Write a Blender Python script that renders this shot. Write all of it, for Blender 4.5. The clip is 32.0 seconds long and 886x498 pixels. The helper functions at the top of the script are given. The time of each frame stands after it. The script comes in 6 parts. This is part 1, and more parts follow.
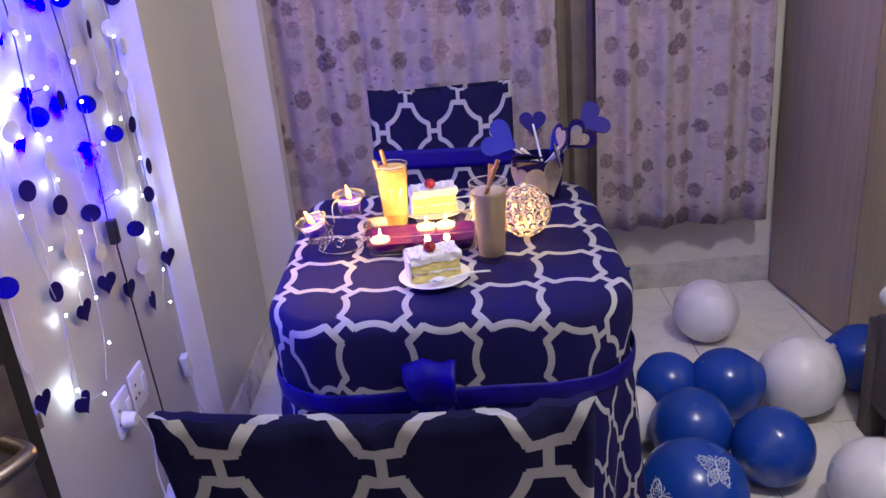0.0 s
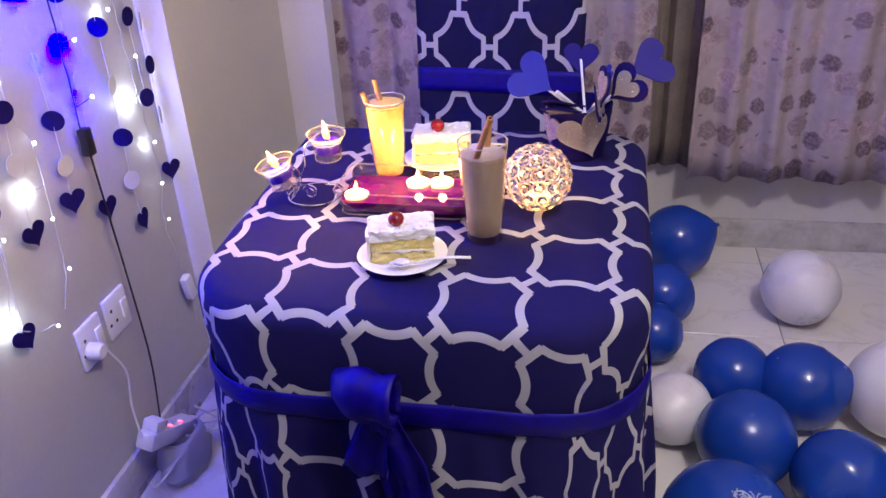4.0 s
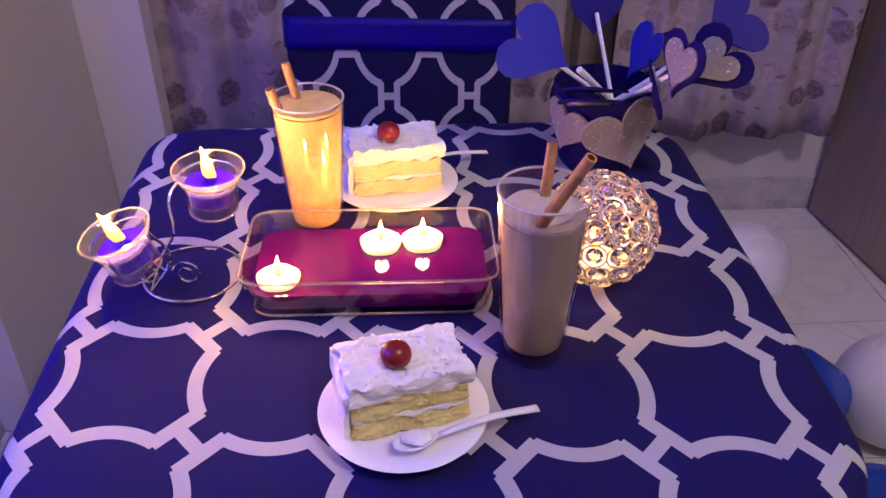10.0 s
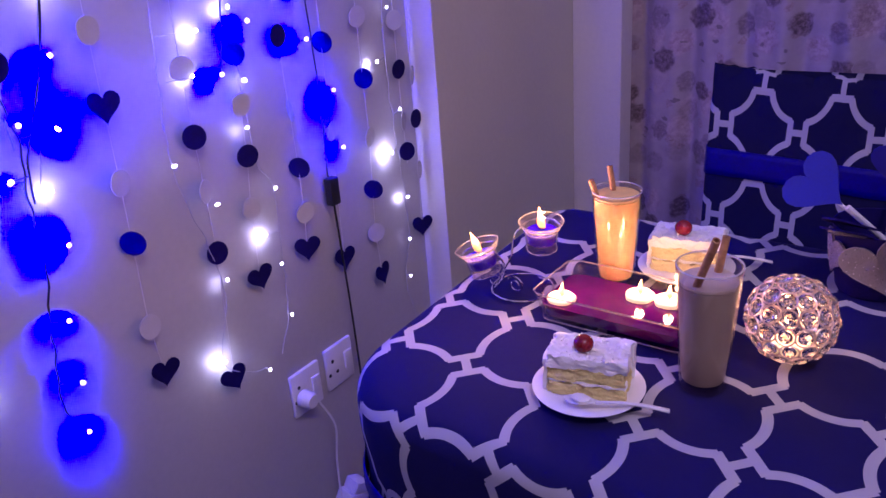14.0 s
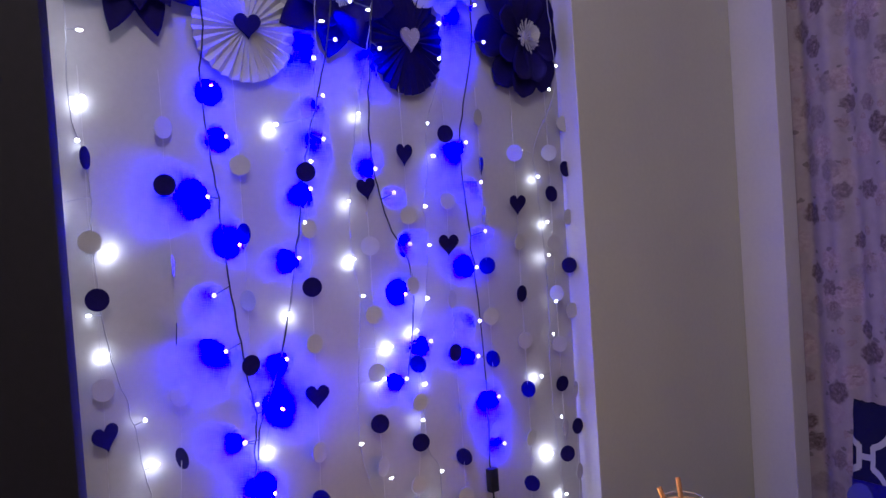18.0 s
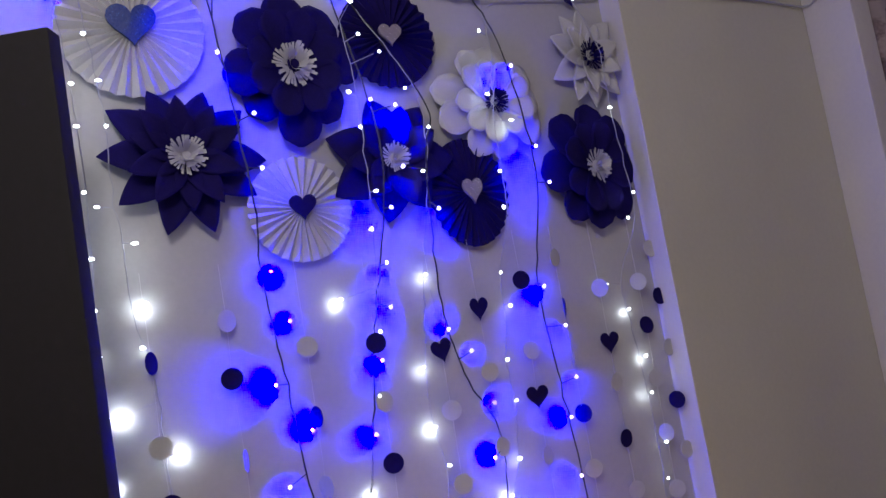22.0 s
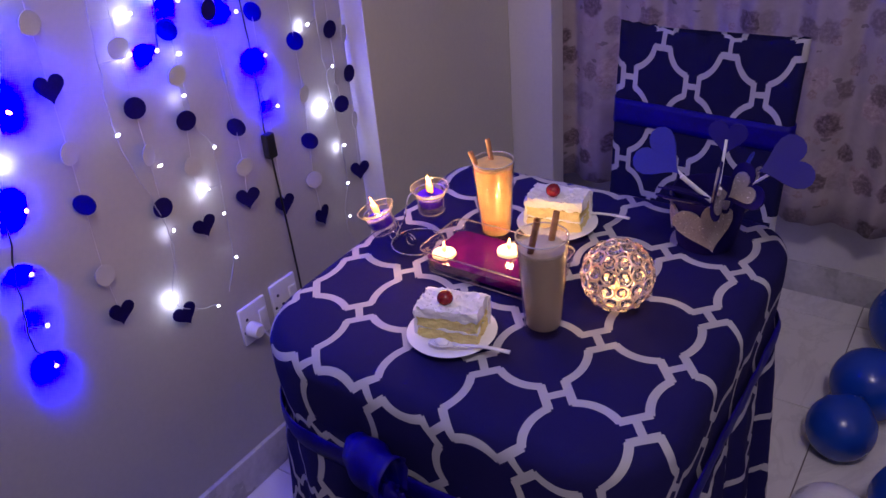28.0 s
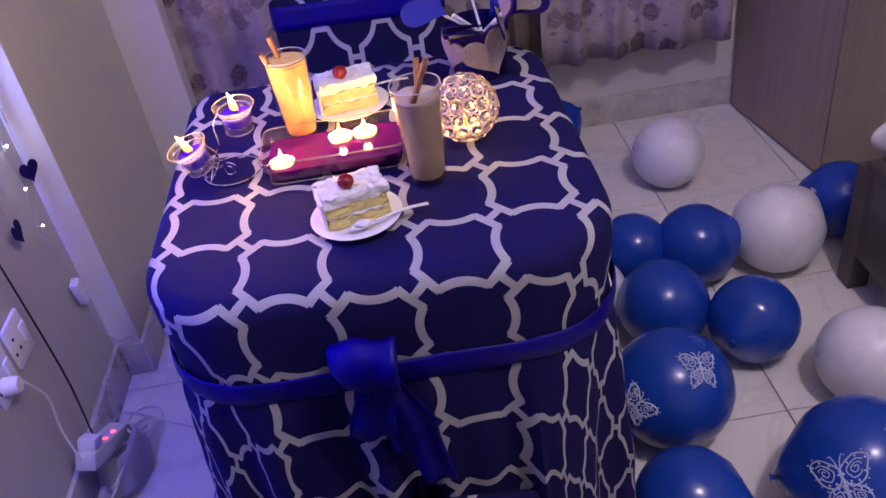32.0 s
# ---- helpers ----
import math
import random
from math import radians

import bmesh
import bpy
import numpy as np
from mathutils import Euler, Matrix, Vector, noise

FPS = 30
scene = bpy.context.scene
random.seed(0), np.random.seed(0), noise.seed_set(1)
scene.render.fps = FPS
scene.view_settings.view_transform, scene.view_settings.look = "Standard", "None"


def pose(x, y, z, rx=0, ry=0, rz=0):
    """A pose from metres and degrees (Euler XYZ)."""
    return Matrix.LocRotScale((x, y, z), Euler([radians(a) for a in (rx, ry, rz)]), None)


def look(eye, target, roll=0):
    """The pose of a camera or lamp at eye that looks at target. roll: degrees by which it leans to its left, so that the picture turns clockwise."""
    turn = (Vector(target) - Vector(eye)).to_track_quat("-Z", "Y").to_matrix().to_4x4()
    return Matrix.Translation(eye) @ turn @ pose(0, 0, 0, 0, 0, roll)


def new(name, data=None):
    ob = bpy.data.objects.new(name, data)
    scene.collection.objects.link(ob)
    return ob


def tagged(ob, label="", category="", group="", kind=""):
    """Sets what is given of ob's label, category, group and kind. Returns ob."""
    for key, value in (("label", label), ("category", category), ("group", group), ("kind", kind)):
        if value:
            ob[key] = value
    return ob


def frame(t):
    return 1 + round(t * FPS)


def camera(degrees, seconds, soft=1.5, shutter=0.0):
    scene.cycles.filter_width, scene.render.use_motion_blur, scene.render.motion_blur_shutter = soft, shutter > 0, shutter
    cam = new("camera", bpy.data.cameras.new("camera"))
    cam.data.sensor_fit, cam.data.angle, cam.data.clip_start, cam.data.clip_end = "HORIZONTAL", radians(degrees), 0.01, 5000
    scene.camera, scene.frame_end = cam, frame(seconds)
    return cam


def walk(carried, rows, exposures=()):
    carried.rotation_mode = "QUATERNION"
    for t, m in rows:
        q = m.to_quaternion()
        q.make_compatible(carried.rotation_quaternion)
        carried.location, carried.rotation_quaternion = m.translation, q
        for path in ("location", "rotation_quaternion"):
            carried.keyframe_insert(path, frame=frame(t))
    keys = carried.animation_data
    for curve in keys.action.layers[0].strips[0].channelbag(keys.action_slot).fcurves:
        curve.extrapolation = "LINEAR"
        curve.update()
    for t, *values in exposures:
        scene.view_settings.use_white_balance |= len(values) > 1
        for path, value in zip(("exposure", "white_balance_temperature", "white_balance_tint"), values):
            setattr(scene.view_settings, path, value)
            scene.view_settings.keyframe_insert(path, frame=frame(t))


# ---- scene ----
cam = camera(56.5, 32.0)
METRES, EYE, TILT, LEAN, TURN = 3.55, 1.36, -22.0, 4.8, 0.0
ROWS = [
    (0.0, 0.0, 0.0, 0.0, 0.0, 0.0, -0.0),
    (0.5, -0.0018, 0.003, -0.0014, -1.16, -1.62, -0.95),
    (1.0, -0.0023, 0.0032, -0.0027, -1.95, -3.43, -1.22),
    (1.5, 0.0005, 0.0092, -0.0015, -3.76, -6.91, 0.61),
    (2.0, 0.0003, 0.0202, 0.0016, -4.17, -9.56, 1.56),
    (2.5, 0.0015, 0.041, 0.0098, -2.12, -9.78, 1.32),
    (3.0, 0.0104, 0.0611, 0.0206, 1.14, -9.99, -1.68),
    (3.5, 0.0425, 0.0765, 0.0307, 6.54, -10.06, -5.4),
    (4.0, 0.0549, 0.0919, 0.0346, 8.92, -8.07, -5.68),
    (4.5, 0.0406, 0.1208, 0.0426, 8.06, -3.73, -5.22),
    (6.5, 0.0457, 0.2218, 0.062, 12.45, -12.5, -4.9),
    (7.0, 0.05, 0.2314, 0.0655, 14.74, -14.7, -3.86),
    (7.5, 0.0522, 0.2401, 0.0673, 15.42, -15.16, -3.51),
    (8.0, 0.0367, 0.245, 0.0622, 13.8, -15.38, -3.6),
    (8.5, 0.011, 0.2425, 0.0583, 6.83, -13.78, -3.49),
    (9.0, -0.0065, 0.2392, 0.0545, 1.09, -12.15, -3.37),
    (9.5, -0.0123, 0.2399, 0.0527, -2.64, -11.64, -3.33),
    (10.0, -0.0142, 0.2415, 0.0533, -5.17, -11.81, -3.47),
    (10.5, -0.0151, 0.24, 0.0526, -5.73, -11.9, -3.93),
    (11.0, -0.0146, 0.2352, 0.0531, -5.59, -11.63, -3.24),
    (11.5, -0.0095, 0.2304, 0.0533, -6.0, -11.08, -1.91),
    (12.0, -0.0067, 0.2243, 0.0515, -4.37, -10.22, -2.48),
    (12.5, 0.0074, 0.2146, 0.0533, 8.38, -10.14, -5.98),
    (13.0, 0.04, 0.2034, 0.0594, 21.42, -10.03, -8.87),
    (13.5, 0.0578, 0.1835, 0.0594, 28.51, -9.06, -10.14),
    (14.0, 0.076, 0.1582, 0.0545, 32.25, -8.26, -12.01),
    (14.5, 0.0897, 0.1495, 0.0539, 36.76, -7.98, -13.83),
    (15.0, 0.106, 0.1664, 0.0632, 44.29, -7.93, -13.58),
    (15.5, 0.1267, 0.1829, 0.0725, 50.92, -7.91, -13.91),
    (17.5, 0.1812, 0.1172, 0.0629, 53.23, 1.31, -16.1),
    (18.0, 0.192, 0.1243, 0.0744, 51.64, 7.65, -16.54),
    (18.5, 0.2009, 0.1317, 0.0847, 52.5, 12.94, -16.16),
    (19.0, 0.2032, 0.1377, 0.0917, 55.03, 16.11, -15.69),
    (19.5, 0.2026, 0.1422, 0.0966, 57.04, 17.89, -15.29),
    (20.0, 0.2055, 0.1464, 0.1009, 59.38, 19.54, -14.85),
    (20.5, 0.2049, 0.1473, 0.1024, 60.89, 21.17, -14.46),
    (21.0, 0.2034, 0.149, 0.1045, 61.38, 18.28, -13.14),
    (21.5, 0.195, 0.1494, 0.1178, 62.21, 11.69, -11.61),
    (22.0, 0.1914, 0.1508, 0.1228, 62.1, 11.2, -11.94),
    (22.5, 0.1889, 0.1515, 0.1241, 60.64, 11.94, -12.63),
    (23.0, 0.1842, 0.1477, 0.1206, 59.75, 10.73, -13.83),
    (23.5, 0.1767, 0.142, 0.1143, 58.3, 7.17, -15.1),
    (24.0, 0.1741, 0.1326, 0.1092, 55.95, 4.54, -15.55),
    (24.5, 0.1675, 0.1223, 0.1031, 52.77, 2.55, -15.5),
    (25.0, 0.1646, 0.1154, 0.0982, 49.64, -0.84, -14.68),
    (25.5, 0.1647, 0.1146, 0.0952, 46.85, -4.59, -13.78),
    (26.0, 0.1677, 0.1136, 0.0929, 43.58, -6.24, -13.19),
    (26.5, 0.1692, 0.1153, 0.0903, 40.26, -7.48, -12.43),
    (28.5, 0.1049, 0.1381, 0.0915, 27.64, -15.84, -10.36),
    (29.0, 0.0787, 0.1398, 0.0848, 21.85, -15.76, -7.88),
    (29.5, 0.0579, 0.1411, 0.074, 13.49, -15.46, -4.17),
    (30.0, 0.0553, 0.135, 0.0671, 4.84, -15.21, -2.4),
    (30.5, 0.0572, 0.1242, 0.0643, 1.42, -15.39, -1.5),
    (31.0, 0.059, 0.1152, 0.0636, 2.87, -16.34, -1.6),
    (31.5, 0.0428, 0.1061, 0.0601, 0.52, -15.34, 0.81),
    (32.0, 0.0077, 0.0958, 0.0462, -4.81, -14.04, 4.76),
]
walk(cam, [(t, pose(0, 0, EYE, TILT, LEAN, TURN) @ pose(METRES * x, METRES * y, METRES * z, 90 + pitch, roll, yaw)) for t, x, y, z, yaw, pitch, roll in ROWS],
     [(0.0, 0.1, 5040, 68), (2.5, 0.2, 5160, 72), (4.5, 0.28, 5100, 76), (7.0, -0.33, 5200, 92), (9.0, -0.5, 5220, 96), (12.0, -0.48, 5200, 95), (13.0, -0.71, 5080, 112), (14.0, -0.96, 4940, 119), (15.5, -1.21, 4920, 127),
      (17.5, -1.2, 4940, 88), (18.6, -1.1, 4980, 74), (20.5, -1.0, 5040, 63), (22.0, -1.1, 5070, 67), (24.0, -1.18, 5090, 72), (26.5, -1.33, 4980, 90), (28.5, -0.8, 5010, 93), (30.0, -0.42, 5110, 92), (32.0, -0.3, 5110, 90)])

# ---- world, sun, large lights ----
world = bpy.data.worlds.new("world")
scene.world = world
world.use_nodes = True
world.node_tree.nodes["Background"].inputs[0].default_value = (0.467, 0.486, 0.354, 1)
world.node_tree.nodes["Background"].inputs[1].default_value = 0.02


def lamp(name, kind, at, power, colour, radius=0.01, aim=None, size=None, cone=90.0, blend=0.5):
    data = bpy.data.lights.new(name, kind)
    data.energy, data.color = power, colour
    if kind == "AREA":
        data.shape, data.size, data.size_y = "RECTANGLE", size[0], size[1]
    else:
        data.shadow_soft_size = radius
    if kind == "SPOT":
        data.spot_size, data.spot_blend = radians(cone), blend
    ob = new(name, data)
    ob.matrix_world = look(at, aim) if aim else pose(*at)
    return ob


# the room's ceiling lamp, behind the walker
lamp("ceiling_bulb", "POINT", (0.75, 0.52, 2.5), 61.0, (0.926, 0.977, 0.448), 0.07)


# ---- materials ----
class Nodes:
    """A small writer of node materials."""

    def __init__(self, name):
        self.m = bpy.data.materials.new(name)
        self.m.use_nodes = True
        self.t = self.m.node_tree
        self.b = self.t.nodes["Principled BSDF"]

    def link(self, value, socket):
        if isinstance(value, bpy.types.NodeSocket):
            self.t.links.new(value, socket)
        else:
            if socket.type == "RGBA" and len(value) == 3:
                value = (*value, 1)
            socket.default_value = value

    def math(self, op, a, b=0.0, c=0.0):
        n = self.t.nodes.new("ShaderNodeMath")
        n.operation = op
        for v, s in zip((a, b, c), n.inputs):
            self.link(v, s)
        return n.outputs[0]

    def mix(self, f, a, b, blend="MIX"):
        n = self.t.nodes.new("ShaderNodeMix")
        n.data_type, n.blend_type = "RGBA", blend
        self.link(f, n.inputs[0]), self.link(a, n.inputs[6]), self.link(b, n.inputs[7])
        return n.outputs[2]

    def coord(self, which="Object"):
        return self.t.nodes.new("ShaderNodeTexCoord").outputs[which]

    def split(self, v):
        n = self.t.nodes.new("ShaderNodeSeparateXYZ")
        self.link(v, n.inputs[0])
        return n.outputs

    def scaled(self, v, s, at=(0, 0, 0), rot=(0, 0, 0)):
        n = self.t.nodes.new("ShaderNodeMapping")
        self.link(v, n.inputs[0])
        n.inputs[1].default_value, n.inputs[2].default_value, n.inputs[3].default_value = at, rot, s
        return n.outputs[0]

    def noise(self, v, scale, detail=4.0, rough=0.55, warp=0.0):
        n = self.t.nodes.new("ShaderNodeTexNoise")
        self.link(v, n.inputs["Vector"])
        n.inputs["Scale"].default_value, n.inputs["Detail"].default_value = scale, detail
        n.inputs["Roughness"].default_value, n.inputs["Distortion"].default_value = rough, warp
        return n.outputs[0]

    def cells(self, v, scale, feature="F1", what="Distance", rand=1.0):
        n = self.t.nodes.new("ShaderNodeTexVoronoi")
        n.feature = feature
        self.link(v, n.inputs["Vector"])
        n.inputs["Scale"].default_value, n.inputs["Randomness"].default_value = scale, rand
        return n.outputs[what]

    def span(self, v, a, b, c=0.0, d=1.0):
        n = self.t.nodes.new("ShaderNodeMapRange")
        self.link(v, n.inputs[0])
        for s, x in zip(n.inputs[1:5], (a, b, c, d)):
            s.default_value = x
        return n.outputs[0]

    def random(self):
        return self.t.nodes.new("ShaderNodeObjectInfo").outputs["Random"]

    def bump(self, h, strength=0.2, depth=0.002):
        n = self.t.nodes.new("ShaderNodeBump")
        n.inputs["Strength"].default_value, n.inputs["Distance"].default_value = strength, depth
        self.link(h, n.inputs["Height"])
        self.t.links.new(n.outputs[0], self.b.inputs["Normal"])

    def put(self, **kw):
        for k, v in kw.items():
            self.link(v, self.b.inputs[k.replace("_", " ")])
        return self.m


def surface(name, colour, rough=0.5, metal=0.0, vary=0.12, coarse=6.0, fine=120.0, relief=0.15, depth=0.001, **more):
    """A plain surface with slow and fine variation of colour, gloss and relief."""
    n = Nodes(name)
    c = n.coord()
    slow, quick = n.noise(c, coarse, 3), n.noise(c, fine, 3)
    shade = n.math("ADD", n.span(slow, 0.3, 0.7, 1 - vary, 1 + vary), n.span(quick, 0.3, 0.7, -vary / 2, vary / 2))
    col = n.mix(1.0, colour, n.t.nodes.new("ShaderNodeCombineColor").outputs[0], "MULTIPLY")
    comb = [k for k in n.t.nodes if k.type == "COMBINE_COLOR"][0]
    for s in comb.inputs:
        n.link(shade, s)
    n.bump(quick, relief, depth)
    return n.put(Base_Color=col, Roughness=n.span(slow, 0.3, 0.7, max(rough - 0.06, 0.02), min(rough + 0.06, 1)), Metallic=metal, **more)


def emitter(name, colour, strength):
    n = Nodes(name)
    return n.put(Base_Color=colour, Emission_Color=colour, Emission_Strength=strength)


def glassy(name, colour, rough=0.02, ior=1.45):
    n = Nodes(name)
    return n.put(Base_Color=colour, Roughness=rough, Transmission_Weight=1.0, IOR=ior)


def thin_glass(name, tint, edge=0.5, film=0.0):
    """Thin clear glass: what lies behind shows straight through, with a mirror's gloss over it. film: share of peach
    translucence for flame glow.
    """
    m = bpy.data.materials.new(name)
    m.use_nodes = True
    t = m.node_tree
    t.nodes.remove(t.nodes["Principled BSDF"])
    clear, gloss = t.nodes.new("ShaderNodeBsdfTransparent"), t.nodes.new("ShaderNodeBsdfGlossy")
    clear.inputs[0].default_value, gloss.inputs["Roughness"].default_value = (*tint, 1), 0.03
    rim, mix, power, share = t.nodes.new("ShaderNodeLayerWeight"), t.nodes.new("ShaderNodeMixShader"), t.nodes.new("ShaderNodeMath"), t.nodes.new("ShaderNodeMath")
    rim.inputs[0].default_value, power.operation, power.inputs[1].default_value = 0.5, "POWER", 4.0
    share.operation, share.inputs[1].default_value, share.inputs[2].default_value = "MULTIPLY_ADD", edge, 0.04
    t.links.new(rim.outputs["Facing"], power.inputs[0]), t.links.new(power.outputs[0], share.inputs[0]), t.links.new(share.outputs[0], mix.inputs[0]), t.links.new(clear.outputs[0], mix.inputs[1]), t.links.new(gloss.outputs[0], mix.inputs[2])
    last = mix
    if film:
        flame_glow, last = t.nodes.new("ShaderNodeBsdfTranslucent"), t.nodes.new("ShaderNodeMixShader")
        flame_glow.inputs[0].default_value, last.inputs[0].default_value = (0.9, 0.78, 0.7, 1), film
        t.links.new(mix.outputs[0], last.inputs[1]), t.links.new(flame_glow.outputs[0], last.inputs[2])
    t.links.new(last.outputs[0], t.nodes["Material Output"].inputs[0])
    return m


CELL = 0.1095


def trellis(name, upright):
    """Woven navy cotton with a white trellis of circles and links; upright: turned by 45 degrees; if not, bluer as if
    under blue lamps.
    """
    n = Nodes(name)
    uv = n.coord("UV")
    x, y, _ = n.split(n.scaled(uv, (1 / CELL, 1 / CELL, 1)))
    if upright:
        a0, b0 = n.math("MULTIPLY", x, math.sqrt(2)), n.math("MULTIPLY", y, math.sqrt(2))
    else:
        a0, b0 = n.math("ADD", x, y), n.math("SUBTRACT", n.math("SUBTRACT", x, y), 1.0)
    fold = lambda v: n.math("ABSOLUTE", n.math("SUBTRACT", v, n.math("MULTIPLY", n.math("ROUND", n.math("MULTIPLY", v, 0.5)), 2.0)))
    fa, fb = fold(a0), fold(b0)
    a, b = n.math("MAXIMUM", fa, fb), n.math("MINIMUM", fa, fb)
    da = n.math("SUBTRACT", 1.0, a)
    r = n.math("SQRT", n.math("MULTIPLY", n.math("ADD", n.math("MULTIPLY", a, a), n.math("MULTIPLY", b, b)), 0.5))
    less = lambda v, k: n.math("LESS_THAN", v, k)
    ring = n.math("MULTIPLY", less(n.math("ABSOLUTE", n.math("SUBTRACT", r, 0.555)), 0.052), n.math("GREATER_THAN", b, 0.17))
    shoulder = n.math("MULTIPLY", less(n.math("ABSOLUTE", n.math("SUBTRACT", b, 0.2)), 0.075), less(da, 0.27))
    bar = n.math("MULTIPLY", less(da, 0.07), less(b, 0.2))
    line = n.math("MAXIMUM", n.math("MAXIMUM", ring, shoulder), bar)
    weave = n.noise(n.scaled(uv, (900, 900, 1)), 1.0, 2)
    slow = n.noise(uv, 9.0, 3)
    # Same navy cotton twice: the tablecloth's is bluer, blue lamp light in its colour.
    navy = n.mix(slow, (0.006, 0.0055, 0.034), (0.011, 0.01, 0.055)) if upright else n.mix(slow, (0.009, 0.007, 0.06), (0.014, 0.011, 0.09))
    white = n.mix(slow, (0.36, 0.35, 0.37), (0.46, 0.45, 0.46))
    col = n.mix(n.span(weave, 0.3, 0.7, 0.0, 0.07), n.mix(line, navy, white), (0.04, 0.035, 0.08))
    n.bump(n.math("ADD", weave, n.math("MULTIPLY", n.noise(uv, 30.0, 3), 3.0)), 0.25, 0.0012)
    return n.put(Base_Color=col, Roughness=0.85, Specular_IOR_Level=0.12)


def floral():
    """Pale mauve curtain cloth with printed rows of dark roses, large pale pink ones between them, buds and leaves."""
    n = Nodes("floral_curtain_cloth")
    uv = n.coord("UV")
    tex = n.t.nodes.new("ShaderNodeTexNoise")
    tex.inputs["Scale"].default_value, tex.inputs["Detail"].default_value = 55.0, 3.0
    n.link(uv, tex.inputs["Vector"])
    wobbly = n.mix(0.022, uv, tex.outputs["Color"], "ADD")

    def blooms(wide, high, at, size, rand):
        """Roses on a loose lattice: their mask, the light and dark of their petals, and a tone for each."""
        v = n.scaled(wobbly, (1 / wide, 1 / high, 1), at=at)
        vor = n.t.nodes.new("ShaderNodeTexVoronoi")
        vor.voronoi_dimensions = "2D"
        n.link(v, vor.inputs["Vector"])
        vor.inputs["Scale"].default_value, vor.inputs["Randomness"].default_value = 1.0, rand
        tone = n.split(vor.outputs["Color"])
        (px, py, _), (cx, cy, _) = n.split(v), n.split(vor.outputs["Position"])
        dx, dy = n.math("MULTIPLY", n.math("SUBTRACT", px, cx), wide), n.math("MULTIPLY", n.math("SUBTRACT", py, cy), high)
        r = n.math("SQRT", n.math("ADD", n.math("MULTIPLY", dx, dx), n.math("MULTIPLY", dy, dy)))
        a = n.math("ARCTAN2", dy, dx)
        spin = n.math("MULTIPLY", tone[0], 6.3)
        lobes = n.math("SINE", n.math("ADD", n.math("MULTIPLY", a, 6.0), spin))
        edge = n.math("MULTIPLY", n.math("ADD", 0.86, n.math("MULTIPLY", lobes, 0.05)), n.span(tone[1], 0, 1, size * 0.75, size * 1.1))
        mask = n.span(n.math("DIVIDE", r, edge), 1.12, 0.85)
        swirl = n.math("SINE", n.math("ADD", n.math("ADD", n.math("MULTIPLY", r, 9.5 / size), n.math("MULTIPLY", n.math("SINE", n.math("ADD", n.math("MULTIPLY", a, 3.0), spin)), 1.5)), spin))
        rough = n.math("MULTIPLY", n.math("SUBTRACT", n.noise(uv, 120.0, 4, 0.7), 0.5), 5.0)
        return mask, n.span(n.math("ADD", n.math("MULTIPLY", swirl, 0.4), rough), -0.7, 0.8), tone

    cloud = n.noise(uv, 24.0, 5, 0.7)
    c = n.mix(cloud, (0.3, 0.24, 0.262), (0.5, 0.415, 0.44))
    m, p, t = blooms(0.105, 0.16, (0.4, 0.55, 0), 0.047, 0.7)
    c = n.mix(n.math("MULTIPLY", m, n.span(t[2], 0, 1, 0.35, 0.85)), c, n.mix(p, (0.36, 0.24, 0.27), (0.55, 0.42, 0.44)))
    m, p, t = blooms(0.05, 0.07, (0.2, 0.3, 0), 0.014, 1.0)
    c = n.mix(n.math("MULTIPLY", m, n.math("MULTIPLY", n.math("GREATER_THAN", t[2], 0.55), 0.7)), c, n.mix(p, (0.27, 0.17, 0.18), (0.44, 0.33, 0.33)))
    leaf_v = n.scaled(wobbly, (1, 1.9, 1), rot=(0, 0, 0.9))
    leaf = n.math("MULTIPLY", n.span(n.cells(leaf_v, 22.0), 0.26, 0.2), n.math("GREATER_THAN", n.split(n.cells(leaf_v, 22.0, what="Color"))[1], 0.74))
    c = n.mix(n.math("MULTIPLY", leaf, 0.7), c, (0.13, 0.1, 0.11))
    m, p, t = blooms(0.078, 0.125, (0.0, 0.0, 0), 0.034, 0.9)
    c = n.mix(n.math("MULTIPLY", m, n.span(t[2], 0.1, 0.8, 0.3, 0.92)), c, n.mix(n.math("MULTIPLY", p, n.span(n.noise(uv, 130.0, 3), 0.35, 0.65, 0.25, 1.0)), (0.085, 0.05, 0.066), (0.33, 0.24, 0.265)))
    n.bump(n.noise(n.scaled(uv, (500, 500, 1)), 1.0, 2), 0.2, 0.001)
    return n.put(Base_Color=c, Roughness=0.8, Sheen_Weight=0.1)


def laminate(name, dark, mid, light):
    n = Nodes(name)
    c = n.coord()
    grain = n.noise(n.scaled(c, (60, 60, 1.6)), 1.0, 5, 0.6, 0.4)
    band = n.noise(n.scaled(c, (9, 9, 0.4)), 1.0, 3)
    streak = n.noise(n.scaled(c, (140, 140, 0.9)), 1.0, 3, 0.7)
    col = n.mix(grain, n.mix(band, dark, mid), light)
    col = n.mix(n.span(streak, 0.55, 0.75, 0.0, 0.45), col, dark)
    n.bump(grain, 0.1, 0.0006)
    return n.put(Base_Color=col, Roughness=0.42)


